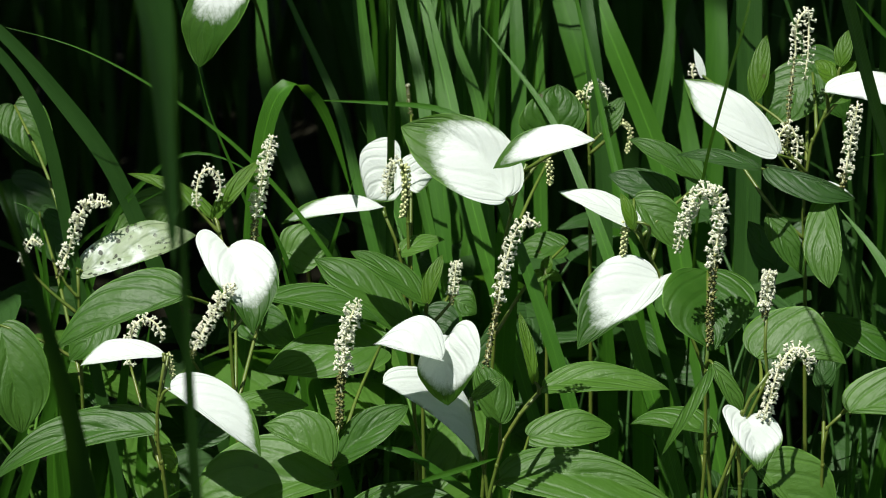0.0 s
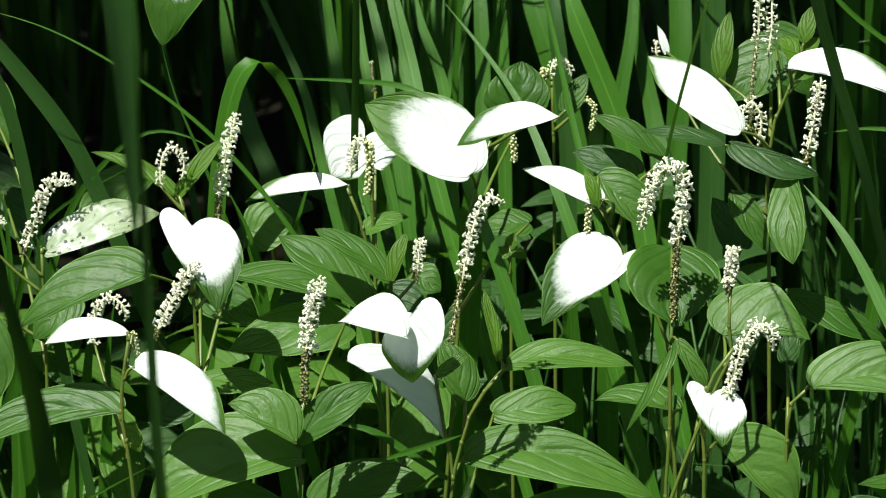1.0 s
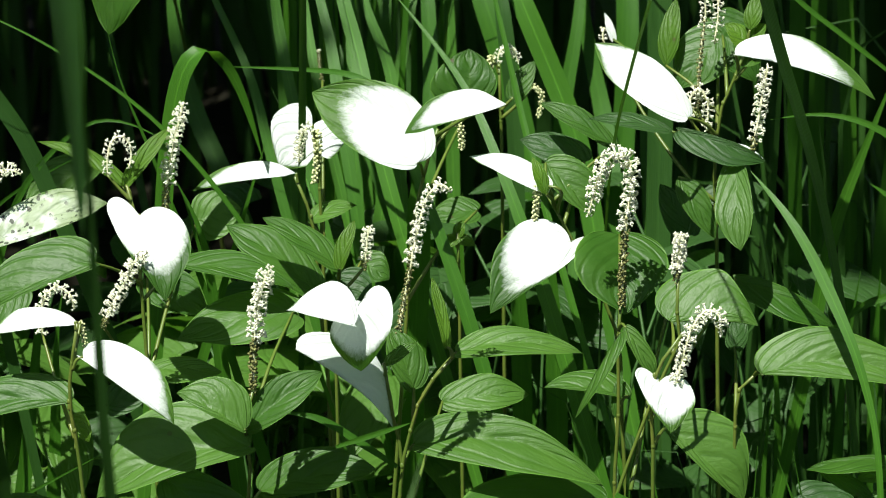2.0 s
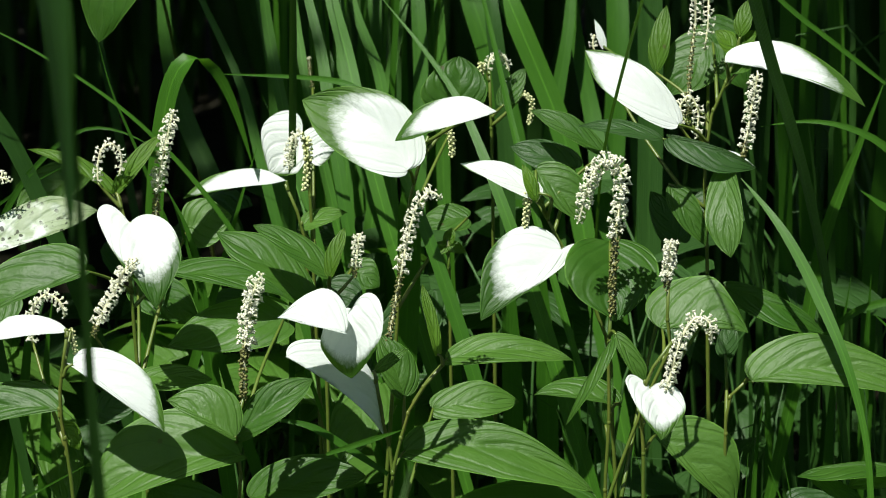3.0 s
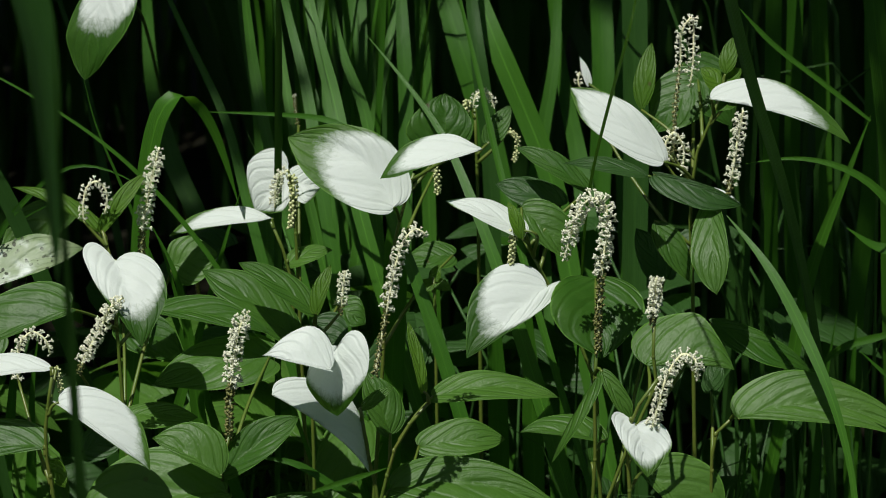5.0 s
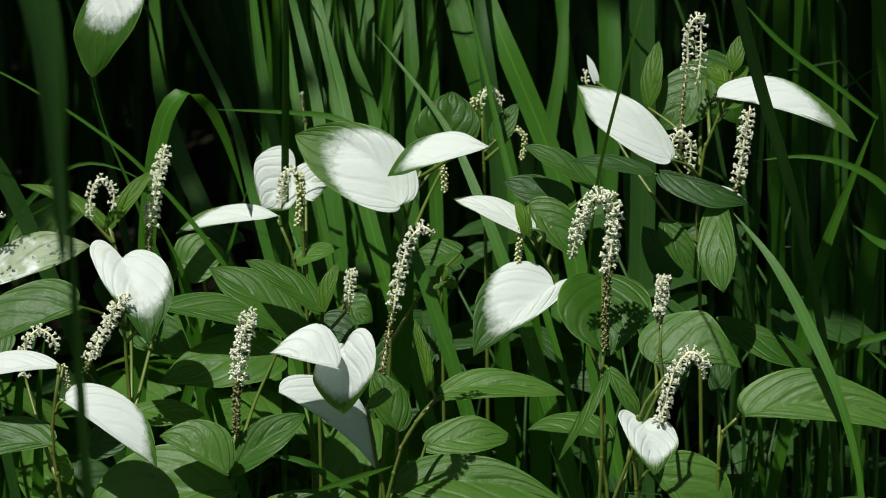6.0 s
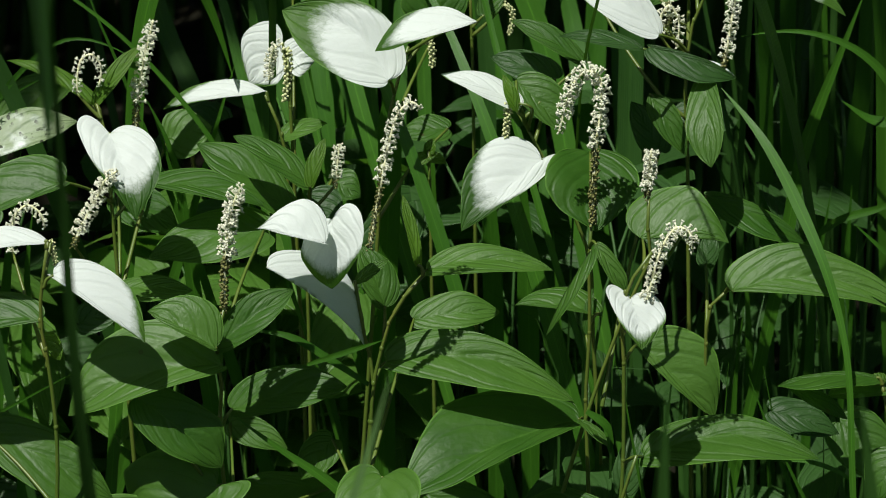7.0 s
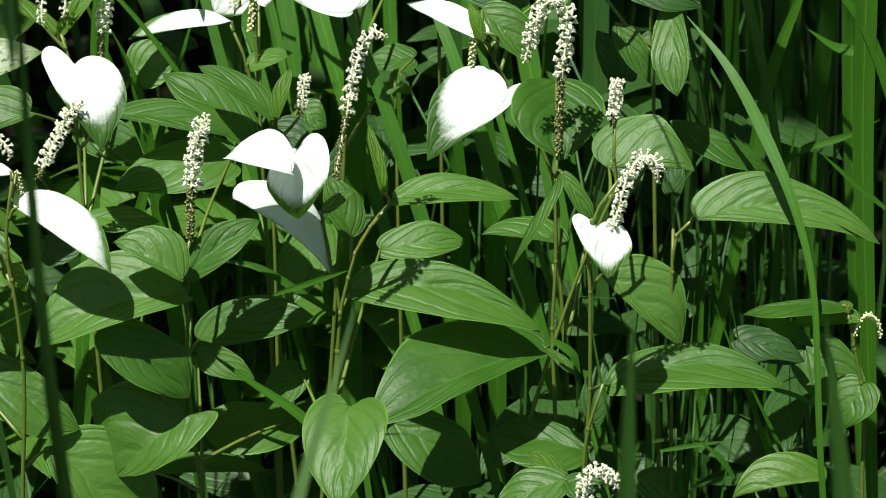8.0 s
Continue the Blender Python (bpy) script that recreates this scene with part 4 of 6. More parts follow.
leaf(plant, (0.170, 2.321, 0.649), (0.100, 2.345, 0.703), (0.17, -0.79, 0.59), "white", (0.0204, 0.61, 0.03), (0.0163, 0.50, 0.03), 0.05, 12, white=1.00)
petiole(plant, (0.170, 2.321, 0.649), (0.183, 2.330, 0.642), (0.195, 2.340, 0.628))
leaf(plant, (0.203, 2.302, 0.703), (0.309, 2.287, 0.676), (0.16, -0.53, 0.83), "white", (0.0285, 0.39, 0.03), (-0.0016, 0.40, 0.03), 0.05, 12, white=0.72)
petiole(plant, (0.203, 2.302, 0.703), (0.206, 2.321, 0.695), (0.209, 2.340, 0.682))
leaf(plant, (0.117, 2.425, 0.684), (0.110, 2.435, 0.704), (0.23, -0.84, 0.48), "white", (0.0035, 0.30, 0.10), (0.0035, 0.30, 0.10), 0.05, 6, white=1.00)
petiole(plant, (0.117, 2.425, 0.684), (0.156, 2.382, 0.663), (0.195, 2.340, 0.625))
petiole(plant, (0.111, 2.435, 0.675), (0.153, 2.387, 0.613), (0.195, 2.340, 0.567))
flower_spike(plant, [(0.111, 2.435, 0.675), (0.109, 2.435, 0.684), (0.110, 2.435, 0.691)], 0.0037, 20, 0.30)
petiole(plant, (0.179, 2.349, 0.647), (0.187, 2.344, 0.635), (0.195, 2.340, 0.626))
flower_spike(plant, [(0.179, 2.349, 0.647), (0.180, 2.349, 0.683), (0.183, 2.349, 0.719), (0.186, 2.349, 0.750), (0.190, 2.349, 0.755), (0.193, 2.349, 0.732), (0.191, 2.349, 0.700)], 0.0053, 150, 0.40)
petiole(plant, (0.172, 2.340, 0.643), (0.183, 2.340, 0.629), (0.194, 2.340, 0.619))
flower_spike(plant, [(0.172, 2.340, 0.643), (0.173, 2.340, 0.659), (0.179, 2.340, 0.667), (0.185, 2.340, 0.659), (0.186, 2.340, 0.633)], 0.0053, 70, 0.00)
petiole(plant, (0.214, 2.264, 0.638), (0.204, 2.302, 0.599), (0.195, 2.340, 0.569))
flower_spike(plant, [(0.214, 2.264, 0.638), (0.217, 2.264, 0.654), (0.220, 2.264, 0.678), (0.224, 2.264, 0.705)], 0.0062, 84, 0.16)
leaf(plant, (0.201, 2.397, 0.694), (0.165, 2.379, 0.657), (-0.21, -0.79, 0.58), "green", (0.0240, 0.30, 0.10), (0.0240, 0.30, 0.10), 0.05, 6)
petiole(plant, (0.201, 2.397, 0.694), (0.201, 2.368, 0.682), (0.201, 2.340, 0.661))
leaf(plant, (0.159, 2.264, 0.655), (0.224, 2.252, 0.636), (-0.05, -0.80, 0.60), "dark", (0.0039, 0.51, 0.06), (0.0179, 0.48, 0.06), 0.05, 24)
petiole(plant, (0.159, 2.264, 0.655), (0.176, 2.302, 0.636), (0.193, 2.340, 0.611))
# narrow white strip stands in for the lit margin of the dark leaf above
leaf(plant, (0.198, 2.283, 0.638), (0.226, 2.278, 0.629), (0.24, -0.44, 0.87), "white", (0.0045, 0.30, 0.10), (0.0045, 0.30, 0.10), 0.05, 6, white=1.00)
leaf(plant, (0.201, 2.254, 0.634), (0.202, 2.206, 0.581), (-0.26, -0.71, 0.66), "green", (0.0118, 0.62, 0.06), (0.0160, 0.60, 0.06), 0.05, 12)
petiole(plant, (0.201, 2.254, 0.634), (0.198, 2.297, 0.614), (0.194, 2.340, 0.589))
leaf(plant, (0.215, 2.340, 0.702), (0.199, 2.347, 0.717), (0.29, -0.71, 0.65), "young", (0.0100, 0.30, 0.10), (0.0100, 0.30, 0.10), 0.05, 9)
petiole(plant, (0.215, 2.340, 0.702), (0.214, 2.340, 0.699), (0.213, 2.340, 0.695))
leaf(plant, (0.216, 2.340, 0.703), (0.229, 2.346, 0.717), (-0.41, -0.62, 0.67), "young", (0.0090, 0.30, 0.10), (0.0090, 0.30, 0.10), 0.05, 9)
petiole(plant, (0.216, 2.340, 0.703), (0.215, 2.340, 0.700), (0.214, 2.340, 0.695))
leaf(plant, (0.217, 2.340, 0.713), (0.224, 2.353, 0.740), (-0.29, -0.83, 0.47), "young", (0.0070, 0.40, -0.04), (0.0070, 0.40, -0.04), 0.05, 9)
petiole(plant, (0.217, 2.340, 0.713), (0.216, 2.340, 0.709), (0.216, 2.340, 0.704))
leaf(plant, (0.156, 2.378, 0.675), (0.164, 2.401, 0.724), (-0.29, -0.85, 0.45), "young", (0.0085, 0.40, -0.04), (0.0085, 0.40, -0.04), 0.04, 12)
petiole(plant, (0.156, 2.378, 0.675), (0.176, 2.359, 0.664), (0.197, 2.340, 0.644))
leaf(plant, (0.224, 2.349, 0.689), (0.208, 2.347, 0.684), (-0.24, -0.25, 0.94), "green", (0.0125, 0.30, 0.10), (0.0125, 0.30, 0.10), 0.05, 6)
petiole(plant, (0.224, 2.349, 0.689), (0.215, 2.344, 0.683), (0.206, 2.340, 0.673))
leaf(plant, (0.157, 2.302, 0.643), (0.093, 2.307, 0.654), (0.12, -0.42, 0.90), "dark", (0.0095, 0.40, -0.04), (0.0095, 0.40, -0.04), 0.05, 6)
petiole(plant, (0.157, 2.302, 0.643), (0.175, 2.321, 0.632), (0.193, 2.340, 0.612))
leaf(plant, (0.165, 2.340, 0.596), (0.194, 2.319, 0.553), (0.18, -0.84, 0.52), "green", (0.0115, 0.40, -0.04), (0.0115, 0.40, -0.04), 0.04, 12)
petiole(plant, (0.165, 2.340, 0.596), (0.179, 2.340, 0.589), (0.194, 2.340, 0.576))
leaf(plant, (0.203, 2.473, 0.689), (0.234, 2.451, 0.643), (0.15, -0.85, 0.51), "green", (0.0225, 0.30, 0.10), (0.0225, 0.30, 0.10), 0.04, 6)
petiole(plant, (0.203, 2.473, 0.689), (0.199, 2.406, 0.666), (0.194, 2.340, 0.622))
plant = lizard_tail("lizard's tail with budding spikes among reed blades", (0.038, 2.473, -0.015))
stem(plant, [(0.027, 2.473, 0.651), (0.029, 2.473, 0.603), (0.031, 2.473, 0.507), (0.038, 2.473, -0.015)], 0.0016)
petiole(plant, (0.022, 2.473, 0.658), (0.024, 2.473, 0.652), (0.027, 2.473, 0.648))
flower_spike(plant, [(0.022, 2.473, 0.658), (0.020, 2.473, 0.651), (0.017, 2.473, 0.636)], 0.0042, 50, 0.00, bud=True)
petiole(plant, (0.025, 2.473, 0.651), (0.026, 2.473, 0.646), (0.027, 2.473, 0.643))
flower_spike(plant, [(0.025, 2.473, 0.651), (0.030, 2.473, 0.664), (0.037, 2.473, 0.664), (0.043, 2.473, 0.652)], 0.0042, 40, 0.00)
petiole(plant, (0.055, 2.473, 0.632), (0.042, 2.473, 0.617), (0.029, 2.473, 0.605))
flower_spike(plant, [(0.055, 2.473, 0.632), (0.061, 2.473, 0.628), (0.062, 2.473, 0.619), (0.059, 2.473, 0.606)], 0.0033, 50, 0.00, bud=True)
leaf(plant, (0.039, 2.473, 0.623), (0.056, 2.486, 0.651), (-0.25, -0.81, 0.53), "green", (0.0100, 0.30, 0.10), (0.0100, 0.30, 0.10), 0.04, 7)
petiole(plant, (0.039, 2.473, 0.623), (0.034, 2.473, 0.618), (0.029, 2.473, 0.612))
plant = lizard_tail("lizard's tail with broad green leaves and a short flower spike", (0.015, 2.149, -0.015))
stem(plant, [(0.153, 2.149, 0.576), (0.153, 2.149, 0.551), (0.156, 2.149, 0.533), (0.144, 2.149, 0.503), (0.015, 2.149, -0.015)], 0.0016)
flower_spike(plant, [(0.152, 2.149, 0.577), (0.153, 2.149, 0.593), (0.154, 2.149, 0.611)], 0.0057, 90, 0.15)
leaf(plant, (0.152, 2.187, 0.530), (0.215, 2.182, 0.531), (0.08, -0.64, 0.76), "green", (0.0436, 0.42, 0.22), (-0.0080, 0.46, 0.06), 0.05, 12)
petiole(plant, (0.152, 2.187, 0.530), (0.152, 2.168, 0.528), (0.151, 2.149, 0.520))
leaf(plant, (0.205, 2.264, 0.538), (0.280, 2.249, 0.508), (0.21, -0.59, 0.78), "green", (0.0084, 0.44, 0.06), (0.0206, 0.50, 0.06), 0.05, 12)
petiole(plant, (0.205, 2.264, 0.538), (0.170, 2.207, 0.505), (0.135, 2.149, 0.467))
leaf(plant, (0.177, 2.378, 0.537), (0.155, 2.395, 0.574), (0.20, -0.84, 0.51), "dark", (0.0145, 0.30, 0.10), (0.0145, 0.30, 0.10), 0.05, 6)
petiole(plant, (0.177, 2.378, 0.537), (0.150, 2.264, 0.494), (0.122, 2.149, 0.413))
plant = lizard_tail("lizard's tail with one long ribbed leaf on a reddish stem", (0.213, 2.187, -0.015))
stem(plant, [(0.218, 2.187, 0.493), (0.203, 2.187, 0.477), (0.201, 2.187, 0.448), (0.202, 2.187, 0.385), (0.213, 2.187, -0.015)], 0.0016)
leaf(plant, (0.218, 2.168, 0.496), (0.352, 2.163, 0.483), (0.06, -0.54, 0.84), "green", (0.0397, 0.33, 0.07), (-0.0001, 0.56, 0.06), 0.05, 20, bow=-0.13)
petiole(plant, (0.218, 2.168, 0.496), (0.216, 2.178, 0.496), (0.214, 2.187, 0.489))
leaf(plant, (0.204, 2.244, 0.490), (0.210, 2.255, 0.514), (-0.39, -0.79, 0.47), "dark", (0.0090, 0.30, 0.10), (0.0090, 0.30, 0.10), 0.05, 6)
petiole(plant, (0.204, 2.244, 0.490), (0.203, 2.216, 0.479), (0.201, 2.187, 0.458))
plant = lizard_tail("low lizard's tail with broad leaves and a white hooked spike", (0.103, 2.054, -0.015))
stem(plant, [(0.142, 2.054, 0.415), (0.132, 2.054, 0.380), (0.128, 2.054, 0.327), (0.103, 2.054, -0.015)], 0.0016)
leaf(plant, (0.136, 2.128, 0.329), (0.064, 2.150, 0.336), (0.16, -0.52, 0.84), "green", (0.0339, 0.47, 0.06), (0.0168, 0.60, 0.06), 0.05, 24)
petiole(plant, (0.136, 2.128, 0.329), (0.132, 2.091, 0.325), (0.127, 2.054, 0.315))
leaf(plant, (0.114, 2.016, 0.358), (0.065, 2.013, 0.341), (-0.06, -0.57, 0.82), "green", (0.0187, 0.49, 0.06), (0.0161, 0.51, 0.06), 0.05, 12)
leaf(plant, (0.115, 2.016, 0.357), (0.144, 2.000, 0.350), (0.10, -0.60, 0.80), "green", (0.0113, 0.40, 0.06), (0.0128, 0.41, 0.06), 0.05, 12)
petiole(plant, (0.114, 2.016, 0.358), (0.121, 2.035, 0.348), (0.128, 2.054, 0.332))
leaf(plant, (0.117, 2.064, 0.336), (0.091, 2.071, 0.355), (0.23, -0.62, 0.75), "young", (0.0085, 0.54, 0.06), (0.0079, 0.50, 0.06), 0.05, 12)
petiole(plant, (0.117, 2.064, 0.336), (0.122, 2.059, 0.337), (0.128, 2.054, 0.332))
petiole(plant, (0.127, 1.997, 0.352), (0.126, 2.026, 0.318), (0.125, 2.054, 0.292))
flower_spike(plant, [(0.127, 1.997, 0.352), (0.127, 1.997, 0.367), (0.135, 1.997, 0.375), (0.143, 1.997, 0.371), (0.149, 1.997, 0.360)], 0.0060, 90, 0.00)
leaf(plant, (0.146, 2.235, 0.308), (0.160, 2.257, 0.356), (-0.30, -0.83, 0.46), "dark", (0.0130, 0.30, 0.10), (0.0130, 0.30, 0.10), 0.05, 6)
petiole(plant, (0.146, 2.235, 0.308), (0.133, 2.145, 0.273), (0.119, 2.054, 0.209))
leaf(plant, (0.179, 2.187, 0.278), (0.216, 2.191, 0.267), (-0.08, -0.70, 0.71), "green", (0.0142, 0.66, 0.06), (0.0174, 0.38, 0.06), 0.05, 12)
petiole(plant, (0.179, 2.187, 0.278), (0.148, 2.120, 0.240), (0.118, 2.054, 0.197))
plant = lizard_tail("low lizard's tail with drooping green leaves and a young bud spike", (0.361, 2.149, -0.015))
stem(plant, [(0.328, 2.149, 0.430), (0.334, 2.149, 0.401), (0.340, 2.149, 0.374), (0.345, 2.149, 0.282), (0.361, 2.149, -0.015)], 0.0016)
leaf(plant, (0.323, 2.149, 0.436), (0.250, 2.148, 0.433), (-0.04, -0.14, 0.99), "green", (0.0237, 0.56, 0.06), (0.0054, 0.45, 0.06), 0.05, 12)
petiole(plant, (0.323, 2.149, 0.436), (0.325, 2.149, 0.436), (0.328, 2.149, 0.430))
leaf(plant, (0.336, 2.149, 0.425), (0.288, 2.151, 0.421), (0.03, -0.47, 0.88), "green", (0.0064, 0.53, 0.06), (0.0157, 0.70, 0.06), 0.05, 12)
petiole(plant, (0.336, 2.149, 0.425), (0.334, 2.149, 0.423), (0.331, 2.149, 0.416))
leaf(plant, (0.263, 2.149, 0.429), (0.303, 2.139, 0.408), (0.28, -0.63, 0.73), "green", (0.0067, 0.50, 0.06), (0.0091, 0.40, 0.06), 0.05, 12)
leaf(plant, (0.251, 2.187, 0.394), (0.303, 2.181, 0.379), (0.13, -0.64, 0.76), "dark", (0.0155, 0.30, 0.10), (0.0155, 0.30, 0.10), 0.05, 6)
leaf(plant, (0.306, 2.206, 0.377), (0.352, 2.187, 0.334), (0.10, -0.86, 0.51), "green", (0.0235, 0.30, 0.10), (0.0235, 0.30, 0.10), 0.05, 6)
leaf(plant, (0.315, 2.135, 0.301), (0.245, 2.130, 0.291), (0.14, -0.53, 0.83), "young", (0.0008, 0.55, 0.06), (0.0253, 0.51, 0.06), 0.05, 24)
petiole(plant, (0.333, 2.149, 0.411), (0.333, 2.149, 0.407), (0.333, 2.149, 0.404))
flower_spike(plant, [(0.333, 2.149, 0.411), (0.337, 2.149, 0.423), (0.343, 2.149, 0.429), (0.350, 2.149, 0.423), (0.353, 2.149, 0.410)], 0.0028, 60, 0.00, bud=True)
leaf(plant, (0.328, 2.149, 0.430), (0.322, 2.153, 0.438), (0.17, -0.84, 0.51), "young", (0.0065, 0.40, -0.04), (0.0065, 0.40, -0.04), 0.05, 12)
petiole(plant, (0.328, 2.149, 0.430), (0.329, 2.149, 0.427), (0.329, 2.149, 0.423))
leaf(plant, (0.341, 2.149, 0.374), (0.324, 2.136, 0.343), (-0.47, -0.67, 0.58), "green", (0.0200, 0.30, 0.10), (0.0200, 0.30, 0.10), 0.05, 6)
petiole(plant, (0.341, 2.149, 0.374), (0.341, 2.149, 0.371), (0.340, 2.149, 0.367))
plant = lizard_tail("yellow-green sprig low among stems", (0.006, 2.321, -0.015))
stem(plant, [(-0.006, 2.321, 0.556), (-0.005, 2.321, 0.533), (-0.004, 2.321, 0.472), (0.006, 2.321, -0.015)], 0.0016)
leaf(plant, (-0.007, 2.321, 0.551), (-0.021, 2.319, 0.547), (-0.07, -0.79, 0.61), "young", (0.0055, 0.30, 0.10), (0.0055, 0.30, 0.10), 0.06, 7)
petiole(plant, (-0.007, 2.321, 0.551), (-0.006, 2.321, 0.548), (-0.006, 2.321, 0.544))
leaf(plant, (-0.005, 2.321, 0.552), (0.008, 2.318, 0.547), (0.09, -0.79, 0.61), "young", (0.0050, 0.30, 0.10), (0.0050, 0.30, 0.10), 0.06, 7)
petiole(plant, (-0.005, 2.321, 0.552), (-0.005, 2.321, 0.549), (-0.006, 2.321, 0.545))
leaf(plant, (-0.006, 2.321, 0.554), (-0.002, 2.326, 0.565), (-0.28, -0.82, 0.50), "young", (0.0050, 0.30, 0.10), (0.0050, 0.30, 0.10), 0.06, 7)
petiole(plant, (-0.006, 2.321, 0.554), (-0.006, 2.321, 0.551), (-0.006, 2.321, 0.547))
plant = lizard_tail("pale leaf hanging high, greened to look partly shaded", (-0.200, 2.970, -0.015))
stem(plant, [(-0.240, 2.378, 0.768), (-0.256, 2.758, 0.608), (-0.242, 2.853, 0.452), (-0.200, 2.970, -0.015)], 0.0016)
# white reach lowered to 0.46, so more green imitates shade on the leaf
leaf(plant, (-0.256, 2.390, 0.778), (-0.278, 2.365, 0.703), (-0.30, -0.51, 0.81), "white", (0.0382, 0.28, 0.06), (0.0208, 0.60, 0.06), 0.05, 12, white=0.46)
petiole(plant, (-0.256, 2.390, 0.778), (-0.249, 2.417, 0.762), (-0.243, 2.443, 0.740))
clump = grass_clump("tall grass blades standing close and out of focus", (-0.123, 1.453, 0.000))
blade(clump, [(-0.142, 1.571, -0.010), (-0.150, 1.494, 0.292), (-0.162, 1.379, 0.650), (-0.165, 1.351, 0.746), (-0.165, 1.322, 0.881), (-0.163, 1.293, 0.961), (-0.159, 1.265, 1.006)], 0.0156, 10, 0.90, "dark", 0.15, 1.00)
blade(clump, [(-0.245, 1.640, -0.010), (-0.243, 1.593, 0.262), (-0.241, 1.522, 0.583), (-0.240, 1.499, 0.695), (-0.243, 1.476, 0.749), (-0.249, 1.453, 0.802), (-0.259, 1.430, 0.862), (-0.266, 1.408, 0.901)], 0.0126, 10, 0.25, "dark", 0.15, 1.00)
blade(clump, [(-0.300, 1.284, -0.010), (-0.200, 1.284, 0.311), (-0.053, 1.284, 0.655), (-0.045, 1.284, 0.697), (-0.034, 1.284, 0.731), (-0.025, 1.284, 0.762), (-0.019, 1.284, 0.785)], 0.0135, -30, 0.30, "pale", 0.15, 1.00)
blade(clump, [(0.105, 1.331, -0.010), (0.105, 1.331, 0.301), (0.105, 1.331, 0.669), (0.105, 1.331, 0.715), (0.106, 1.331, 0.760)], 0.0141, 10, 0.20, "dark", 0.15, 1.00)
blade(clump, [(0.288, 1.331, -0.010), (0.255, 1.331, 0.301), (0.206, 1.331, 0.669), (0.200, 1.331, 0.715), (0.194, 1.331, 0.757)], 0.0156, 10, 0.20, "dark", 0.15, 1.00)
blade(clump, [(-0.492, 1.562, -0.010), (-0.425, 1.527, 0.362), (-0.325, 1.474, 0.804), (-0.288, 1.455, 0.978), (-0.219, 1.436, 1.030), (-0.191, 1.417, 0.995), (-0.182, 1.398, 0.952), (-0.178, 1.379, 0.904), (-0.174, 1.360, 0.861)], 0.0356, 62, 0.13, "dark", 0.15, 0.90)
clump = grass_clump("dark green grass with broad arching blades", (-0.279, 2.342, 0.000))
blade(clump, [(-0.151, 2.349, -0.010), (-0.221, 2.349, 0.262), (-0.325, 2.349, 0.581), (-0.341, 2.349, 0.622), (-0.382, 2.349, 0.681), (-0.425, 2.349, 0.733), (-0.466, 2.349, 0.768), (-0.535, 2.349, 0.832)], 0.0135, 0, 0.25, "dark", 0.15, 0.30, swell=(0.05, 0.62))
blade(clump, [(-0.288, 2.302, -0.010), (-0.320, 2.302, 0.257), (-0.370, 2.302, 0.571), (-0.378, 2.302, 0.627), (-0.392, 2.302, 0.687), (-0.417, 2.302, 0.727), (-0.450, 2.302, 0.757), (-0.514, 2.302, 0.825)], 0.0100, 0, 0.20, "dark", 0.15, 0.30, swell=(0.05, 0.62))
blade(clump, [(-0.524, 2.349, -0.010), (-0.460, 2.349, 0.238), (-0.365, 2.349, 0.528), (-0.347, 2.349, 0.581), (-0.315, 2.349, 0.619), (-0.286, 2.349, 0.641), (-0.255, 2.349, 0.635), (-0.229, 2.349, 0.619)], 0.0115, 15, 0.50, "grass", 0.15, 0.30, swell=(0.05, 0.62))
blade(clump, [(-0.538, 2.378, -0.010), (-0.482, 2.378, 0.221), (-0.398, 2.378, 0.490), (-0.382, 2.378, 0.547), (-0.326, 2.378, 0.589), (-0.299, 2.378, 0.603)], 0.0099, 30, 0.50, "grass", 0.15, 0.30, swell=(0.05, 0.62))
blade(clump, [(-0.380, 2.378, -0.010), (-0.389, 2.378, 0.221), (-0.403, 2.378, 0.490), (-0.405, 2.378, 0.547), (-0.411, 2.378, 0.586), (-0.427, 2.378, 0.588)], 0.0108, 20, 0.40, "grass", 0.15, 0.30, swell=(0.05, 0.62))
blade(clump, [(0.008, 2.302, -0.010), (-0.058, 2.302, 0.245), (-0.156, 2.302, 0.545), (-0.200, 2.302, 0.611), (-0.248, 2.302, 0.663), (-0.310, 2.302, 0.707), (-0.360, 2.302, 0.734), (-0.414, 2.302, 0.748)], 0.0039, 20, 0.30, "grass", 0.15, 0.30, swell=(0.05, 0.62))
blade(clump, [(-0.407, 2.378, -0.010), (-0.405, 2.378, 0.177), (-0.403, 2.378, 0.394), (-0.402, 2.378, 0.452), (-0.404, 2.378, 0.509), (-0.416, 2.378, 0.579)], 0.0117, 0, 0.40, "grass", 0.15, 0.30, swell=(0.05, 0.62))
blade(clump, [(-0.398, 2.330, -0.010), (-0.380, 2.330, 0.146), (-0.354, 2.330, 0.325), (-0.341, 2.330, 0.421), (-0.333, 2.330, 0.488), (-0.322, 2.330, 0.553)], 0.0132, 0, 0.40, "grass", 0.15, 0.30, swell=(0.05, 0.62))
blade(clump, [(-0.352, 2.378, -0.010), (-0.343, 2.378, 0.177), (-0.330, 2.378, 0.394), (-0.327, 2.378, 0.452), (-0.321, 2.378, 0.490)], 0.0134, 0, 0.40, "grass", 0.15, 0.30, swell=(0.05, 0.62))
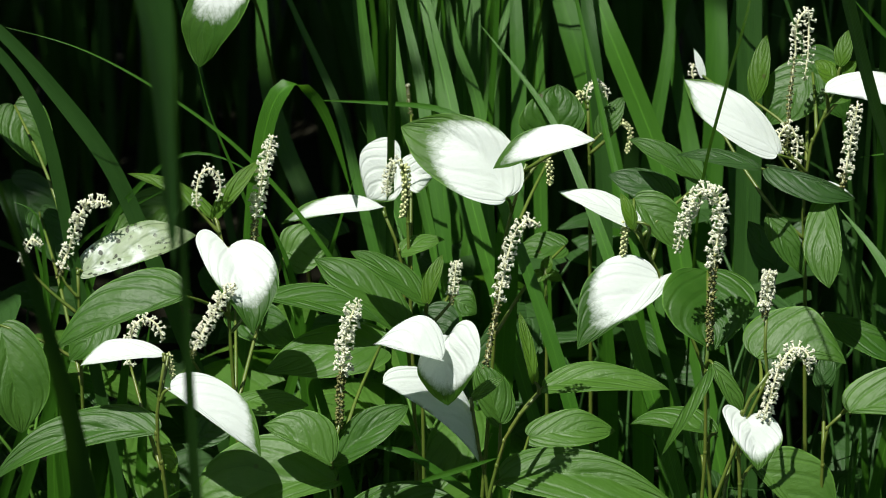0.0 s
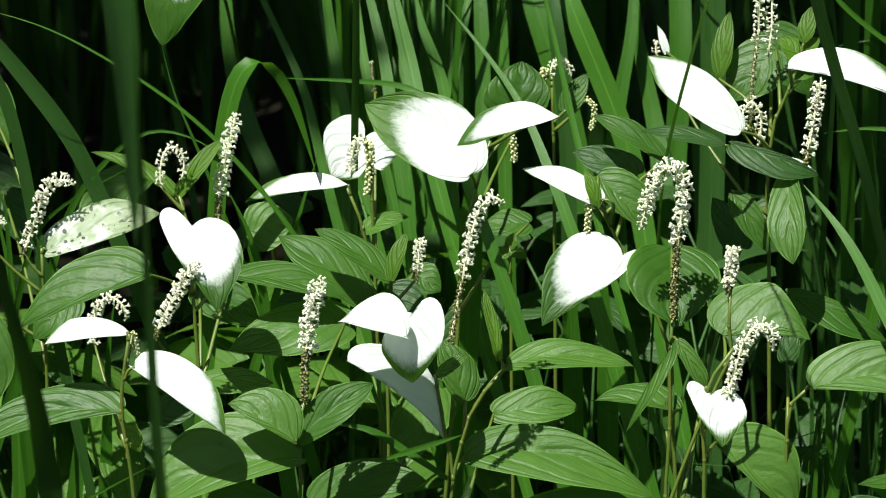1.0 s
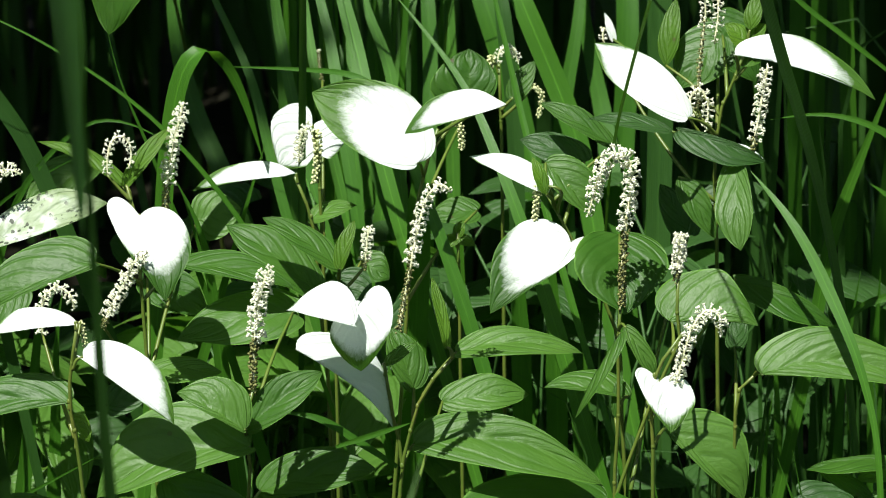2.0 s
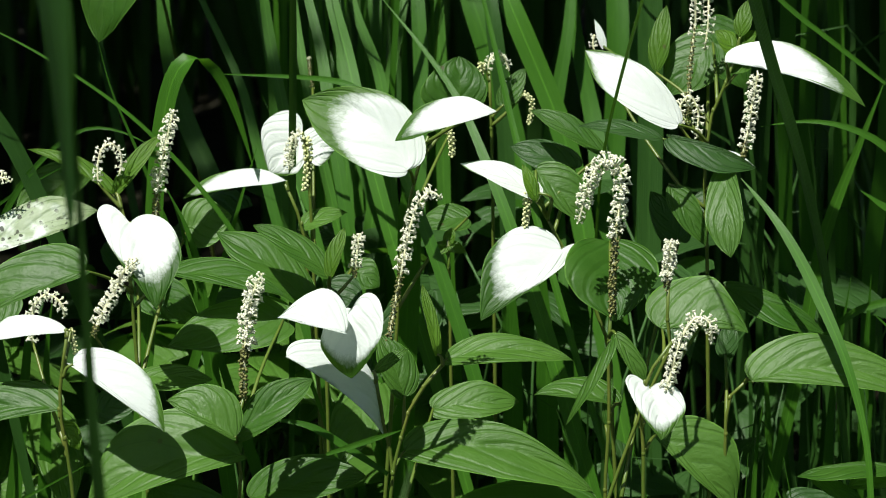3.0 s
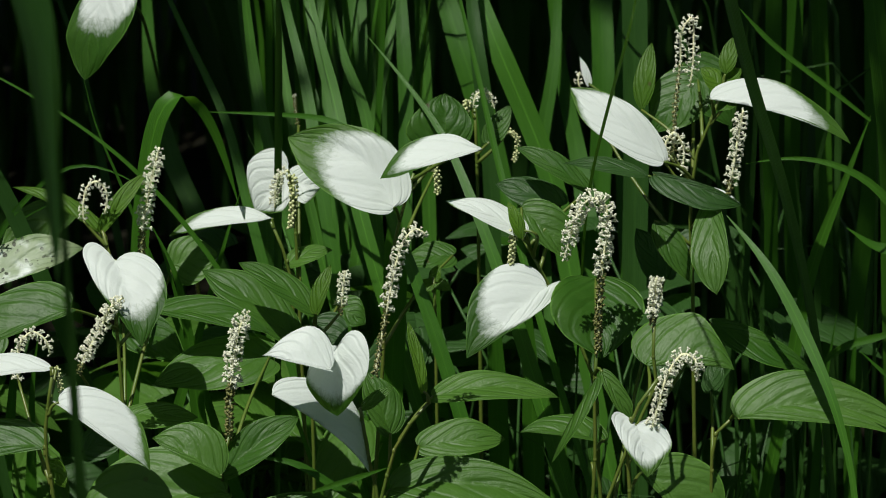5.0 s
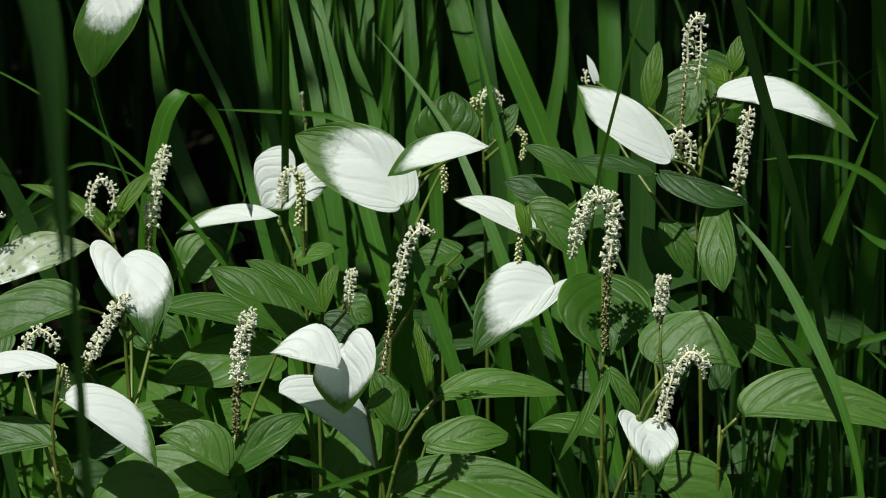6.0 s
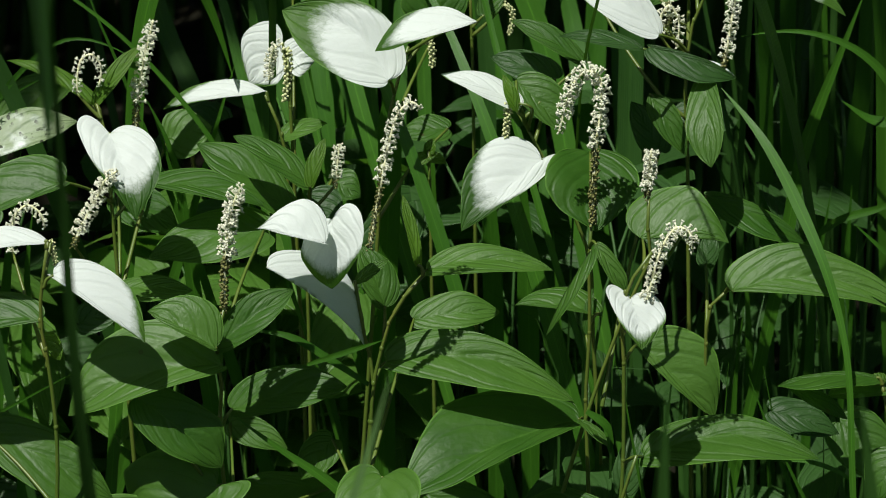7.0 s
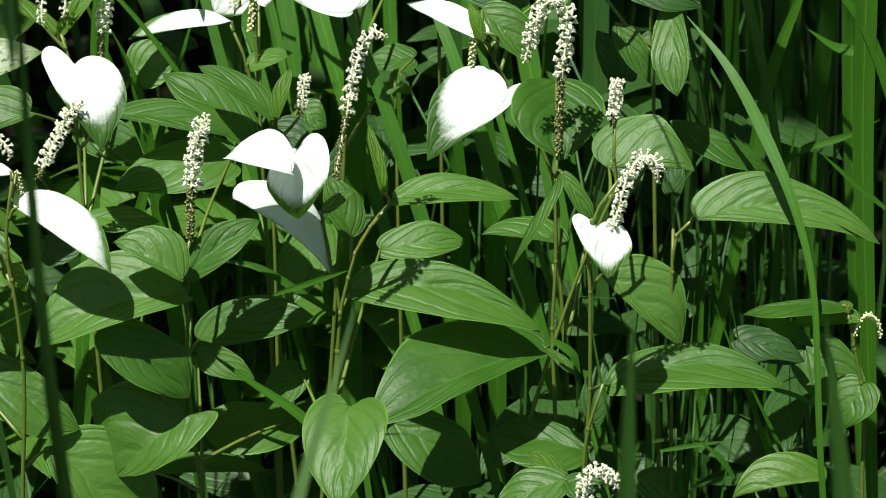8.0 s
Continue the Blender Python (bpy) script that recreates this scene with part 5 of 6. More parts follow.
blade(clump, [(-0.281, 2.311, -0.010), (-0.262, 2.311, 0.251), (-0.233, 2.311, 0.559), (-0.229, 2.311, 0.613), (-0.224, 2.311, 0.649), (-0.218, 2.311, 0.679), (-0.213, 2.311, 0.696), (-0.208, 2.311, 0.707), (-0.201, 2.311, 0.712), (-0.192, 2.311, 0.710), (-0.184, 2.311, 0.701), (-0.174, 2.311, 0.682), (-0.165, 2.311, 0.656), (-0.155, 2.311, 0.618)], 0.0157, 0, 0.15, "grass", 0.05, 0.30, arch=(0.9, -0.42, 0.0), swell=(0.05, 0.62))
blade(clump, [(-0.059, 2.340, -0.010), (-0.131, 2.340, 0.272), (-0.240, 2.340, 0.605), (-0.254, 2.340, 0.643), (-0.264, 2.340, 0.666), (-0.274, 2.340, 0.713)], 0.0062, 10, 0.40, "grass", 0.15, 0.30, swell=(0.05, 0.62))
blade(clump, [(-0.141, 2.292, -0.010), (-0.162, 2.292, 0.225), (-0.193, 2.292, 0.501), (-0.198, 2.292, 0.551), (-0.206, 2.292, 0.578), (-0.221, 2.292, 0.608)], 0.0130, 10, 0.30, "grass", 0.15, 0.30, swell=(0.05, 0.62))
blade(clump, [(-0.074, 2.330, -0.010), (-0.126, 2.330, 0.238), (-0.204, 2.330, 0.529), (-0.212, 2.330, 0.562), (-0.222, 2.330, 0.594)], 0.0114, 0, 0.50, "grass", 0.15, 0.30, swell=(0.05, 0.62))
blade(clump, [(-0.318, 2.378, -0.010), (-0.261, 2.378, 0.250), (-0.174, 2.378, 0.556), (-0.166, 2.378, 0.584), (-0.156, 2.378, 0.614)], 0.0125, 0, 0.50, "grass", 0.15, 0.30, swell=(0.05, 0.62))
clump = grass_clump("tall reed grass standing behind the white-leaved plants", (0.036, 2.436, 0.000))
blade(clump, [(-0.012, 2.317, -0.010), (-0.073, 2.387, 0.263), (-0.164, 2.492, 0.584), (-0.177, 2.516, 0.630), (-0.196, 2.539, 0.663), (-0.223, 2.563, 0.714), (-0.264, 2.587, 0.813)], 0.0085, 0, 0.30, "grass", 0.15, 0.30, swell=(0.05, 0.62))
blade(clump, [(-0.119, 2.452, -0.010), (-0.133, 2.518, 0.244), (-0.153, 2.615, 0.543), (-0.157, 2.639, 0.607), (-0.169, 2.663, 0.662), (-0.174, 2.687, 0.691), (-0.185, 2.711, 0.805)], 0.0138, 0, 0.30, "grass", 0.15, 0.30, swell=(0.05, 0.62))
blade(clump, [(-0.143, 2.476, -0.010), (-0.138, 2.436, 0.229), (-0.130, 2.378, 0.509), (-0.127, 2.354, 0.632), (-0.124, 2.330, 0.715), (-0.122, 2.306, 0.782), (-0.120, 2.283, 0.888)], 0.0067, 30, 0.20, "dark", 0.15, 0.30, swell=(0.05, 0.62))
blade(clump, [(0.078, 2.443, -0.010), (0.009, 2.512, 0.258), (-0.094, 2.615, 0.573), (-0.109, 2.639, 0.612), (-0.120, 2.663, 0.642), (-0.130, 2.687, 0.691), (-0.148, 2.711, 0.804)], 0.0108, 0, 0.30, "grass", 0.15, 0.30, swell=(0.05, 0.62))
blade(clump, [(-0.051, 2.504, -0.010), (-0.067, 2.568, 0.238), (-0.091, 2.663, 0.529), (-0.096, 2.687, 0.595), (-0.109, 2.711, 0.650), (-0.112, 2.734, 0.680), (-0.119, 2.758, 0.797)], 0.0131, 10, 0.30, "grass", 0.15, 0.30, swell=(0.05, 0.62))
blade(clump, [(-0.076, 2.510, -0.010), (-0.076, 2.571, 0.229), (-0.076, 2.663, 0.509), (-0.076, 2.687, 0.585), (-0.076, 2.711, 0.650), (-0.077, 2.734, 0.686), (-0.079, 2.758, 0.802)], 0.0211, 5, 0.15, "grass", 0.15, 0.30, swell=(0.05, 0.62))
blade(clump, [(-0.126, 2.480, -0.010), (-0.101, 2.546, 0.245), (-0.064, 2.644, 0.545), (-0.057, 2.668, 0.600), (-0.047, 2.691, 0.645), (-0.041, 2.715, 0.680), (-0.025, 2.739, 0.794)], 0.0140, 0, 0.40, "grass", 0.15, 0.30, swell=(0.05, 0.62))
blade(clump, [(0.204, 2.194, -0.010), (0.131, 2.268, 0.275), (0.020, 2.378, 0.612), (0.003, 2.409, 0.644), (-0.029, 2.441, 0.682), (-0.060, 2.473, 0.712)], 0.0161, 0, 0.50, "grass", 0.15, 0.30, swell=(0.05, 0.62))
blade(clump, [(0.004, 2.562, -0.010), (-0.002, 2.622, 0.222), (-0.011, 2.711, 0.494), (-0.014, 2.742, 0.591), (-0.020, 2.774, 0.677), (-0.028, 2.806, 0.793)], 0.0123, 0, 0.20, "grass", 0.15, 0.30, swell=(0.05, 0.62))
blade(clump, [(0.172, 2.572, -0.010), (0.127, 2.627, 0.218), (0.059, 2.711, 0.484), (0.040, 2.734, 0.567), (0.016, 2.758, 0.639), (0.003, 2.782, 0.675), (-0.030, 2.806, 0.788)], 0.0235, 10, 0.20, "grass", 0.15, 0.30, swell=(0.05, 0.62))
blade(clump, [(0.200, 2.419, -0.010), (0.163, 2.478, 0.223), (0.107, 2.568, 0.497), (0.097, 2.587, 0.550), (0.071, 2.606, 0.615), (0.042, 2.625, 0.681), (0.032, 2.644, 0.706), (-0.004, 2.663, 0.812)], 0.0194, 0, 0.20, "grass", 0.15, 0.30, swell=(0.05, 0.62))
blade(clump, [(0.033, 2.542, -0.010), (0.051, 2.591, 0.210), (0.078, 2.663, 0.467), (0.087, 2.687, 0.559), (0.100, 2.711, 0.630), (0.103, 2.734, 0.675), (0.108, 2.758, 0.792)], 0.0171, 0, 0.40, "grass", 0.15, 0.30, swell=(0.05, 0.62))
blade(clump, [(0.193, 2.531, -0.010), (0.167, 2.591, 0.226), (0.128, 2.682, 0.503), (0.124, 2.706, 0.538), (0.111, 2.730, 0.594), (0.101, 2.753, 0.661), (0.086, 2.777, 0.777)], 0.0182, 5, 0.35, "grass", 0.15, 0.30, swell=(0.05, 0.62))
blade(clump, [(0.119, 2.556, -0.010), (0.127, 2.618, 0.232), (0.141, 2.711, 0.516), (0.145, 2.742, 0.612), (0.143, 2.774, 0.677), (0.138, 2.806, 0.794)], 0.0204, 10, 0.10, "grass", 0.15, 0.30, swell=(0.05, 0.62))
blade(clump, [(0.182, 2.601, -0.010), (0.176, 2.664, 0.235), (0.167, 2.758, 0.523), (0.165, 2.790, 0.600), (0.173, 2.821, 0.666), (0.185, 2.853, 0.784)], 0.0187, 10, 0.10, "grass", 0.15, 0.30, swell=(0.05, 0.62))
blade(clump, [(0.052, 2.485, -0.010), (0.050, 2.503, 0.156), (0.046, 2.530, 0.346), (0.044, 2.549, 0.492), (0.040, 2.568, 0.596), (0.029, 2.587, 0.680), (0.026, 2.606, 0.705), (0.014, 2.625, 0.816)], 0.0143, 15, 0.20, "dark", 0.15, 0.30, swell=(0.05, 0.62))
blade(clump, [(0.218, 2.200, -0.010), (0.152, 2.271, 0.267), (0.054, 2.378, 0.593), (0.043, 2.401, 0.633), (0.030, 2.425, 0.687), (0.016, 2.449, 0.741), (-0.006, 2.473, 0.842)], 0.0063, 20, 0.30, "grass", 0.15, 0.30, swell=(0.05, 0.62))
blade(clump, [(0.141, 2.148, -0.010), (0.068, 2.221, 0.273), (-0.041, 2.330, 0.607), (-0.072, 2.362, 0.667), (-0.126, 2.393, 0.667), (-0.190, 2.425, 0.661)], 0.0120, 12, 0.40, "grass", 0.15, 0.30, swell=(0.05, 0.62))
blade(clump, [(0.113, 2.471, -0.010), (0.108, 2.510, 0.145), (0.099, 2.568, 0.321), (0.094, 2.615, 0.420), (0.094, 2.663, 0.509)], 0.0136, 0, 0.30, "grass", 0.15, 0.30, swell=(0.05, 0.62))
blade(clump, [(0.177, 2.461, -0.010), (0.173, 2.489, 0.156), (0.168, 2.530, 0.346), (0.164, 2.554, 0.466), (0.165, 2.577, 0.584), (0.163, 2.601, 0.696), (0.161, 2.625, 0.807)], 0.0219, 10, 0.10, "dark", 0.15, 0.30, swell=(0.05, 0.62))
blade(clump, [(0.108, 2.530, -0.010), (0.109, 2.469, 0.229), (0.110, 2.378, 0.509), (0.111, 2.283, 0.635), (0.120, 2.187, 0.729), (0.128, 2.092, 0.806), (0.126, 1.997, 0.851), (0.133, 1.902, 0.955)], 0.0024, 0, 0.25, "dark", 0.15, 0.30, swell=(0.05, 0.62))
blade(clump, [(0.035, 2.306, -0.010), (-0.031, 2.373, 0.250), (-0.131, 2.473, 0.555), (-0.143, 2.520, 0.575), (-0.164, 2.568, 0.606)], 0.0037, 0, 0.50, "grass", 0.15, 0.30, swell=(0.05, 0.62))
blade(clump, [(-0.101, 2.529, -0.010), (-0.110, 2.583, 0.201), (-0.122, 2.663, 0.446), (-0.124, 2.711, 0.479), (-0.135, 2.758, 0.534)], 0.0120, 0, 0.40, "grass", 0.15, 0.30, swell=(0.05, 0.62))
blade(clump, [(-0.080, 2.614, -0.010), (-0.137, 2.672, 0.216), (-0.224, 2.758, 0.480), (-0.245, 2.782, 0.516), (-0.266, 2.806, 0.596), (-0.270, 2.829, 0.654), (-0.277, 2.853, 0.774)], 0.0177, 0, 0.30, "grass", 0.15, 0.30, swell=(0.05, 0.62))
blade(clump, [(-0.200, 2.614, -0.010), (-0.241, 2.672, 0.216), (-0.301, 2.758, 0.480), (-0.317, 2.782, 0.554), (-0.328, 2.806, 0.596), (-0.349, 2.829, 0.654), (-0.383, 2.853, 0.768)], 0.0104, 50, 0.30, "dark", 0.15, 0.30, swell=(0.05, 0.62))
blade(clump, [(0.091, 2.285, -0.010), (0.023, 2.360, 0.282), (-0.081, 2.473, 0.627), (-0.089, 2.497, 0.659), (-0.103, 2.520, 0.701), (-0.110, 2.544, 0.728), (-0.129, 2.568, 0.834)], 0.0126, 5, 0.20, "grass", 0.15, 0.30, swell=(0.05, 0.62))
blade(clump, [(0.022, 2.315, -0.010), (-0.041, 2.386, 0.265), (-0.136, 2.492, 0.588), (-0.146, 2.516, 0.625), (-0.155, 2.539, 0.663), (-0.163, 2.563, 0.724), (-0.174, 2.587, 0.832)], 0.0094, 5, 0.20, "grass", 0.15, 0.30, swell=(0.05, 0.62))
blade(clump, [(0.024, 2.351, -0.010), (-0.033, 2.422, 0.269), (-0.119, 2.530, 0.597), (-0.128, 2.554, 0.635), (-0.135, 2.577, 0.672), (-0.140, 2.601, 0.716), (-0.149, 2.625, 0.826)], 0.0086, 8, 0.25, "grass", 0.15, 0.30, swell=(0.05, 0.62))
blade(clump, [(-0.001, 2.286, -0.010), (-0.041, 2.361, 0.280), (-0.103, 2.473, 0.623), (-0.109, 2.497, 0.659), (-0.119, 2.520, 0.691), (-0.130, 2.544, 0.728), (-0.154, 2.568, 0.833)], 0.0103, -5, 0.25, "grass", 0.15, 0.30, swell=(0.05, 0.62))
blade(clump, [(-0.065, 2.367, -0.010), (-0.077, 2.440, 0.273), (-0.094, 2.549, 0.607), (-0.096, 2.573, 0.644), (-0.098, 2.596, 0.678), (-0.103, 2.620, 0.711), (-0.112, 2.644, 0.822)], 0.0096, 5, 0.20, "grass", 0.15, 0.30, swell=(0.05, 0.62))
blade(clump, [(-0.000, 2.396, -0.010), (-0.024, 2.465, 0.257), (-0.059, 2.568, 0.572), (-0.064, 2.592, 0.620), (-0.086, 2.615, 0.663), (-0.094, 2.639, 0.702), (-0.111, 2.663, 0.813)], 0.0097, 5, 0.25, "grass", 0.15, 0.30, swell=(0.05, 0.62))
blade(clump, [(-0.041, 2.438, -0.010), (-0.037, 2.505, 0.252), (-0.031, 2.606, 0.561), (-0.030, 2.630, 0.610), (-0.033, 2.653, 0.664), (-0.035, 2.677, 0.698), (-0.040, 2.701, 0.812)], 0.0128, 5, 0.20, "grass", 0.15, 0.30, swell=(0.05, 0.62))
clump = grass_clump("broad pale green reed blades among the lizard's tail", (0.025, 2.401, 0.000))
blade(clump, [(-0.046, 2.359, -0.010), (-0.045, 2.359, 0.119), (-0.043, 2.359, 0.264), (-0.042, 2.359, 0.401), (-0.037, 2.359, 0.515), (-0.036, 2.359, 0.605)], 0.0187, 8, 0.06, "grass", 0.15, 0.80)
blade(clump, [(0.054, 2.378, -0.010), (0.051, 2.378, 0.137), (0.048, 2.378, 0.305), (0.046, 2.378, 0.404), (0.043, 2.378, 0.481), (0.039, 2.378, 0.556)], 0.0161, 8, 0.20, "grass", 0.15, 0.30, swell=(0.05, 0.62))
blade(clump, [(0.083, 2.397, -0.010), (0.081, 2.397, 0.134), (0.077, 2.397, 0.297), (0.075, 2.397, 0.387), (0.072, 2.397, 0.464), (0.069, 2.397, 0.522)], 0.0172, -8, 0.20, "grass", 0.15, 0.30, swell=(0.05, 0.62))
blade(clump, [(0.011, 2.473, -0.010), (0.006, 2.473, 0.188), (-0.002, 2.473, 0.418), (-0.004, 2.473, 0.477), (-0.002, 2.473, 0.541)], 0.0140, 8, 0.30, "grass", 0.15, 0.30, swell=(0.05, 0.62))
clump = grass_clump("dense clump of upright green reed grass", (0.341, 2.414, 0.000))
blade(clump, [(0.318, 2.070, -0.010), (0.316, 2.085, 0.200), (0.302, 2.100, 0.377), (0.300, 2.110, 0.426), (0.297, 2.120, 0.466), (0.288, 2.135, 0.504), (0.281, 2.145, 0.526), (0.271, 2.160, 0.547), (0.257, 2.180, 0.575), (0.240, 2.200, 0.603), (0.223, 2.220, 0.621), (0.211, 2.235, 0.632)], 0.0118, 0, 0.16, "grass", 0.12, 0.40, swell=(0.70, 0.92))
blade(clump, [(0.364, 2.396, -0.010), (0.340, 2.358, 0.182), (0.303, 2.302, 0.404), (0.288, 2.278, 0.506), (0.270, 2.254, 0.586), (0.250, 2.230, 0.659), (0.225, 2.206, 0.733), (0.205, 2.183, 0.801), (0.180, 2.159, 0.900)], 0.0165, 50, 0.10, "dark", 0.15, 0.25, swell=(0, 0.92))
blade(clump, [(0.207, 2.378, -0.010), (0.235, 2.378, 0.199), (0.277, 2.378, 0.442), (0.293, 2.378, 0.547), (0.313, 2.378, 0.607), (0.335, 2.378, 0.671)], 0.0108, 0, 0.20, "grass", 0.15, 0.30, swell=(0.05, 0.62))
blade(clump, [(0.538, 2.283, -0.010), (0.470, 2.283, 0.256), (0.368, 2.283, 0.568), (0.349, 2.283, 0.613), (0.326, 2.283, 0.643), (0.300, 2.283, 0.657), (0.266, 2.283, 0.664), (0.229, 2.283, 0.658)], 0.0125, 8, 0.30, "grass", 0.15, 0.30, swell=(0.05, 0.62))
blade(clump, [(0.305, 2.568, -0.010), (0.300, 2.568, 0.102), (0.294, 2.568, 0.226), (0.286, 2.568, 0.384), (0.279, 2.568, 0.537), (0.277, 2.568, 0.713), (0.274, 2.568, 0.827)], 0.0136, 5, 0.10, "grass", 0.15, 0.30, swell=(0.05, 0.62))
blade(clump, [(0.323, 2.615, -0.010), (0.321, 2.615, 0.093), (0.317, 2.615, 0.206), (0.312, 2.615, 0.367), (0.303, 2.615, 0.523), (0.300, 2.615, 0.703), (0.298, 2.615, 0.818)], 0.0138, 5, 0.10, "grass", 0.15, 0.30, swell=(0.05, 0.62))
blade(clump, [(0.363, 2.663, -0.010), (0.359, 2.663, 0.084), (0.354, 2.663, 0.186), (0.343, 2.663, 0.404), (0.335, 2.663, 0.560), (0.326, 2.663, 0.692), (0.318, 2.663, 0.810)], 0.0141, 5, 0.10, "grass", 0.15, 0.30, swell=(0.05, 0.62))
blade(clump, [(0.358, 2.568, -0.010), (0.357, 2.568, 0.149), (0.357, 2.568, 0.332), (0.356, 2.568, 0.461), (0.364, 2.568, 0.562), (0.360, 2.568, 0.713), (0.357, 2.568, 0.827)], 0.0155, 5, 0.10, "grass", 0.15, 0.30, swell=(0.05, 0.62))
blade(clump, [(0.404, 2.473, -0.010), (0.397, 2.473, 0.119), (0.386, 2.473, 0.265), (0.372, 2.473, 0.468), (0.364, 2.473, 0.613), (0.347, 2.473, 0.735), (0.333, 2.473, 0.844)], 0.0168, 5, 0.10, "grass", 0.15, 0.30, swell=(0.05, 0.62))
blade(clump, [(0.389, 2.283, -0.010), (0.379, 2.283, 0.155), (0.365, 2.283, 0.345), (0.352, 2.283, 0.532), (0.349, 2.283, 0.666), (0.341, 2.283, 0.779), (0.334, 2.283, 0.880)], 0.0172, 5, 0.10, "grass", 0.15, 0.30, swell=(0.05, 0.62))
blade(clump, [(0.335, 2.378, 0.666), (0.297, 2.378, 0.696), (0.252, 2.378, 0.732), (0.229, 2.378, 0.757)], 0.0040, 5, 0.20, "grass", 0.15, 0.60)
blade(clump, [(0.298, 2.425, 0.440), (0.329, 2.425, 0.464), (0.361, 2.425, 0.474), (0.388, 2.425, 0.488)], 0.0064, 15, 0.40, "grass", 0.15, 0.60)
blade(clump, [(0.350, 2.140, 0.515), (0.324, 2.140, 0.537), (0.300, 2.140, 0.559)], 0.0048, 15, 0.60, "grass", 0.15, 0.60)
blade(clump, [(0.376, 2.425, 0.546), (0.353, 2.425, 0.548), (0.325, 2.425, 0.565)], 0.0091, 40, 0.70, "grass", 0.15, 0.60)
blade(clump, [(0.312, 2.473, -0.010), (0.313, 2.473, 0.119), (0.314, 2.473, 0.265), (0.315, 2.473, 0.368), (0.327, 2.473, 0.477)], 0.0093, 5, 0.40, "grass", 0.15, 0.30, swell=(0.05, 0.62))
blade(clump, [(0.370, 2.520, -0.010), (0.364, 2.520, 0.110), (0.354, 2.520, 0.246), (0.348, 2.520, 0.350), (0.350, 2.520, 0.462)], 0.0105, 5, 0.30, "grass", 0.15, 0.30, swell=(0.05, 0.62))
blade(clump, [(0.281, 2.473, -0.010), (0.275, 2.473, 0.119), (0.266, 2.473, 0.265), (0.261, 2.473, 0.368), (0.254, 2.473, 0.438)], 0.0093, 5, 0.40, "grass", 0.15, 0.30, swell=(0.05, 0.62))
blade(clump, [(0.235, 2.378, -0.010), (0.238, 2.378, 0.133), (0.242, 2.378, 0.295), (0.244, 2.378, 0.364), (0.248, 2.378, 0.404)], 0.0108, 5, 0.60, "grass", 0.15, 0.30, swell=(0.05, 0.62))
clump = grass_clump("narrow grass blades low among the leaves", (0.125, 2.184, 0.000))
blade(clump, [(-0.050, 2.168, 0.423), (-0.077, 2.168, 0.442), (-0.110, 2.168, 0.462), (-0.143, 2.168, 0.467)], 0.0057, 30, 0.40, "grass", 0.15, 0.60)
blade(clump, [(-0.092, 2.092, 0.469), (-0.066, 2.092, 0.478), (-0.037, 2.092, 0.488)], 0.0043, 30, 0.40, "grass", 0.15, 0.60)
blade(clump, [(-0.456, 2.187, -0.010), (-0.410, 2.187, 0.173), (-0.341, 2.187, 0.385), (-0.306, 2.187, 0.405), (-0.269, 2.187, 0.426)], 0.0082, 30, 0.50, "grass", 0.15, 0.30, swell=(0.05, 0.62))
blade(clump, [(0.028, 2.149, -0.010), (-0.014, 2.149, 0.158), (-0.077, 2.149, 0.351), (-0.114, 2.149, 0.378), (-0.149, 2.149, 0.406)], 0.0113, 30, 0.30, "grass", 0.15, 0.30, swell=(0.05, 0.62))
blade(clump, [(0.376, 2.187, -0.010), (0.338, 2.187, 0.144), (0.280, 2.187, 0.320), (0.262, 2.187, 0.357), (0.244, 2.187, 0.430)], 0.0049, 5, 0.50, "grass", 0.15, 0.30, swell=(0.05, 0.62))
blade(clump, [(0.366, 2.168, -0.010), (0.322, 2.168, 0.164), (0.256, 2.168, 0.365), (0.242, 2.168, 0.402), (0.231, 2.168, 0.431)], 0.0082, 5, 0.50, "grass", 0.15, 0.30, swell=(0.05, 0.62))
blade(clump, [(0.195, 2.187, -0.010), (0.203, 2.187, 0.163), (0.215, 2.187, 0.362), (0.217, 2.187, 0.403), (0.218, 2.187, 0.433)], 0.0049, 5, 0.60, "grass", 0.15, 0.30, swell=(0.05, 0.62))
blade(clump, [(0.315, 2.168, 0.343), (0.298, 2.168, 0.354), (0.277, 2.168, 0.361), (0.253, 2.168, 0.361)], 0.0037, 40, 0.50, "grass", 0.15, 0.60)
blade(clump, [(0.215, 2.130, -0.010), (0.185, 2.130, 0.192), (0.138, 2.130, 0.426), (0.135, 2.130, 0.444), (0.130, 2.130, 0.455)], 0.0064, 5, 0.60, "grass", 0.15, 0.30, swell=(0.05, 0.62))
blade(clump, [(0.205, 2.149, -0.010), (0.220, 2.149, 0.139), (0.243, 2.149, 0.310), (0.248, 2.149, 0.351), (0.246, 2.149, 0.383)], 0.0024, 5, 0.40, "grass", 0.15, 0.30, swell=(0.05, 0.62))
blade(clump, [(0.190, 2.130, 0.328), (0.211, 2.130, 0.332), (0.240, 2.130, 0.336)], 0.0036, 5, 0.40, "grass", 0.15, 0.60)
blade(clump, [(0.242, 2.092, 0.323), (0.232, 2.092, 0.338), (0.215, 2.092, 0.354)], 0.0047, 30, 0.50, "grass", 0.15, 0.60)
blade(clump, [(0.107, 2.473, -0.010), (0.105, 2.473, 0.119), (0.103, 2.473, 0.265), (0.102, 2.473, 0.368), (0.097, 2.473, 0.438)], 0.0093, 5, 0.40, "grass", 0.15, 0.30, swell=(0.05, 0.62))
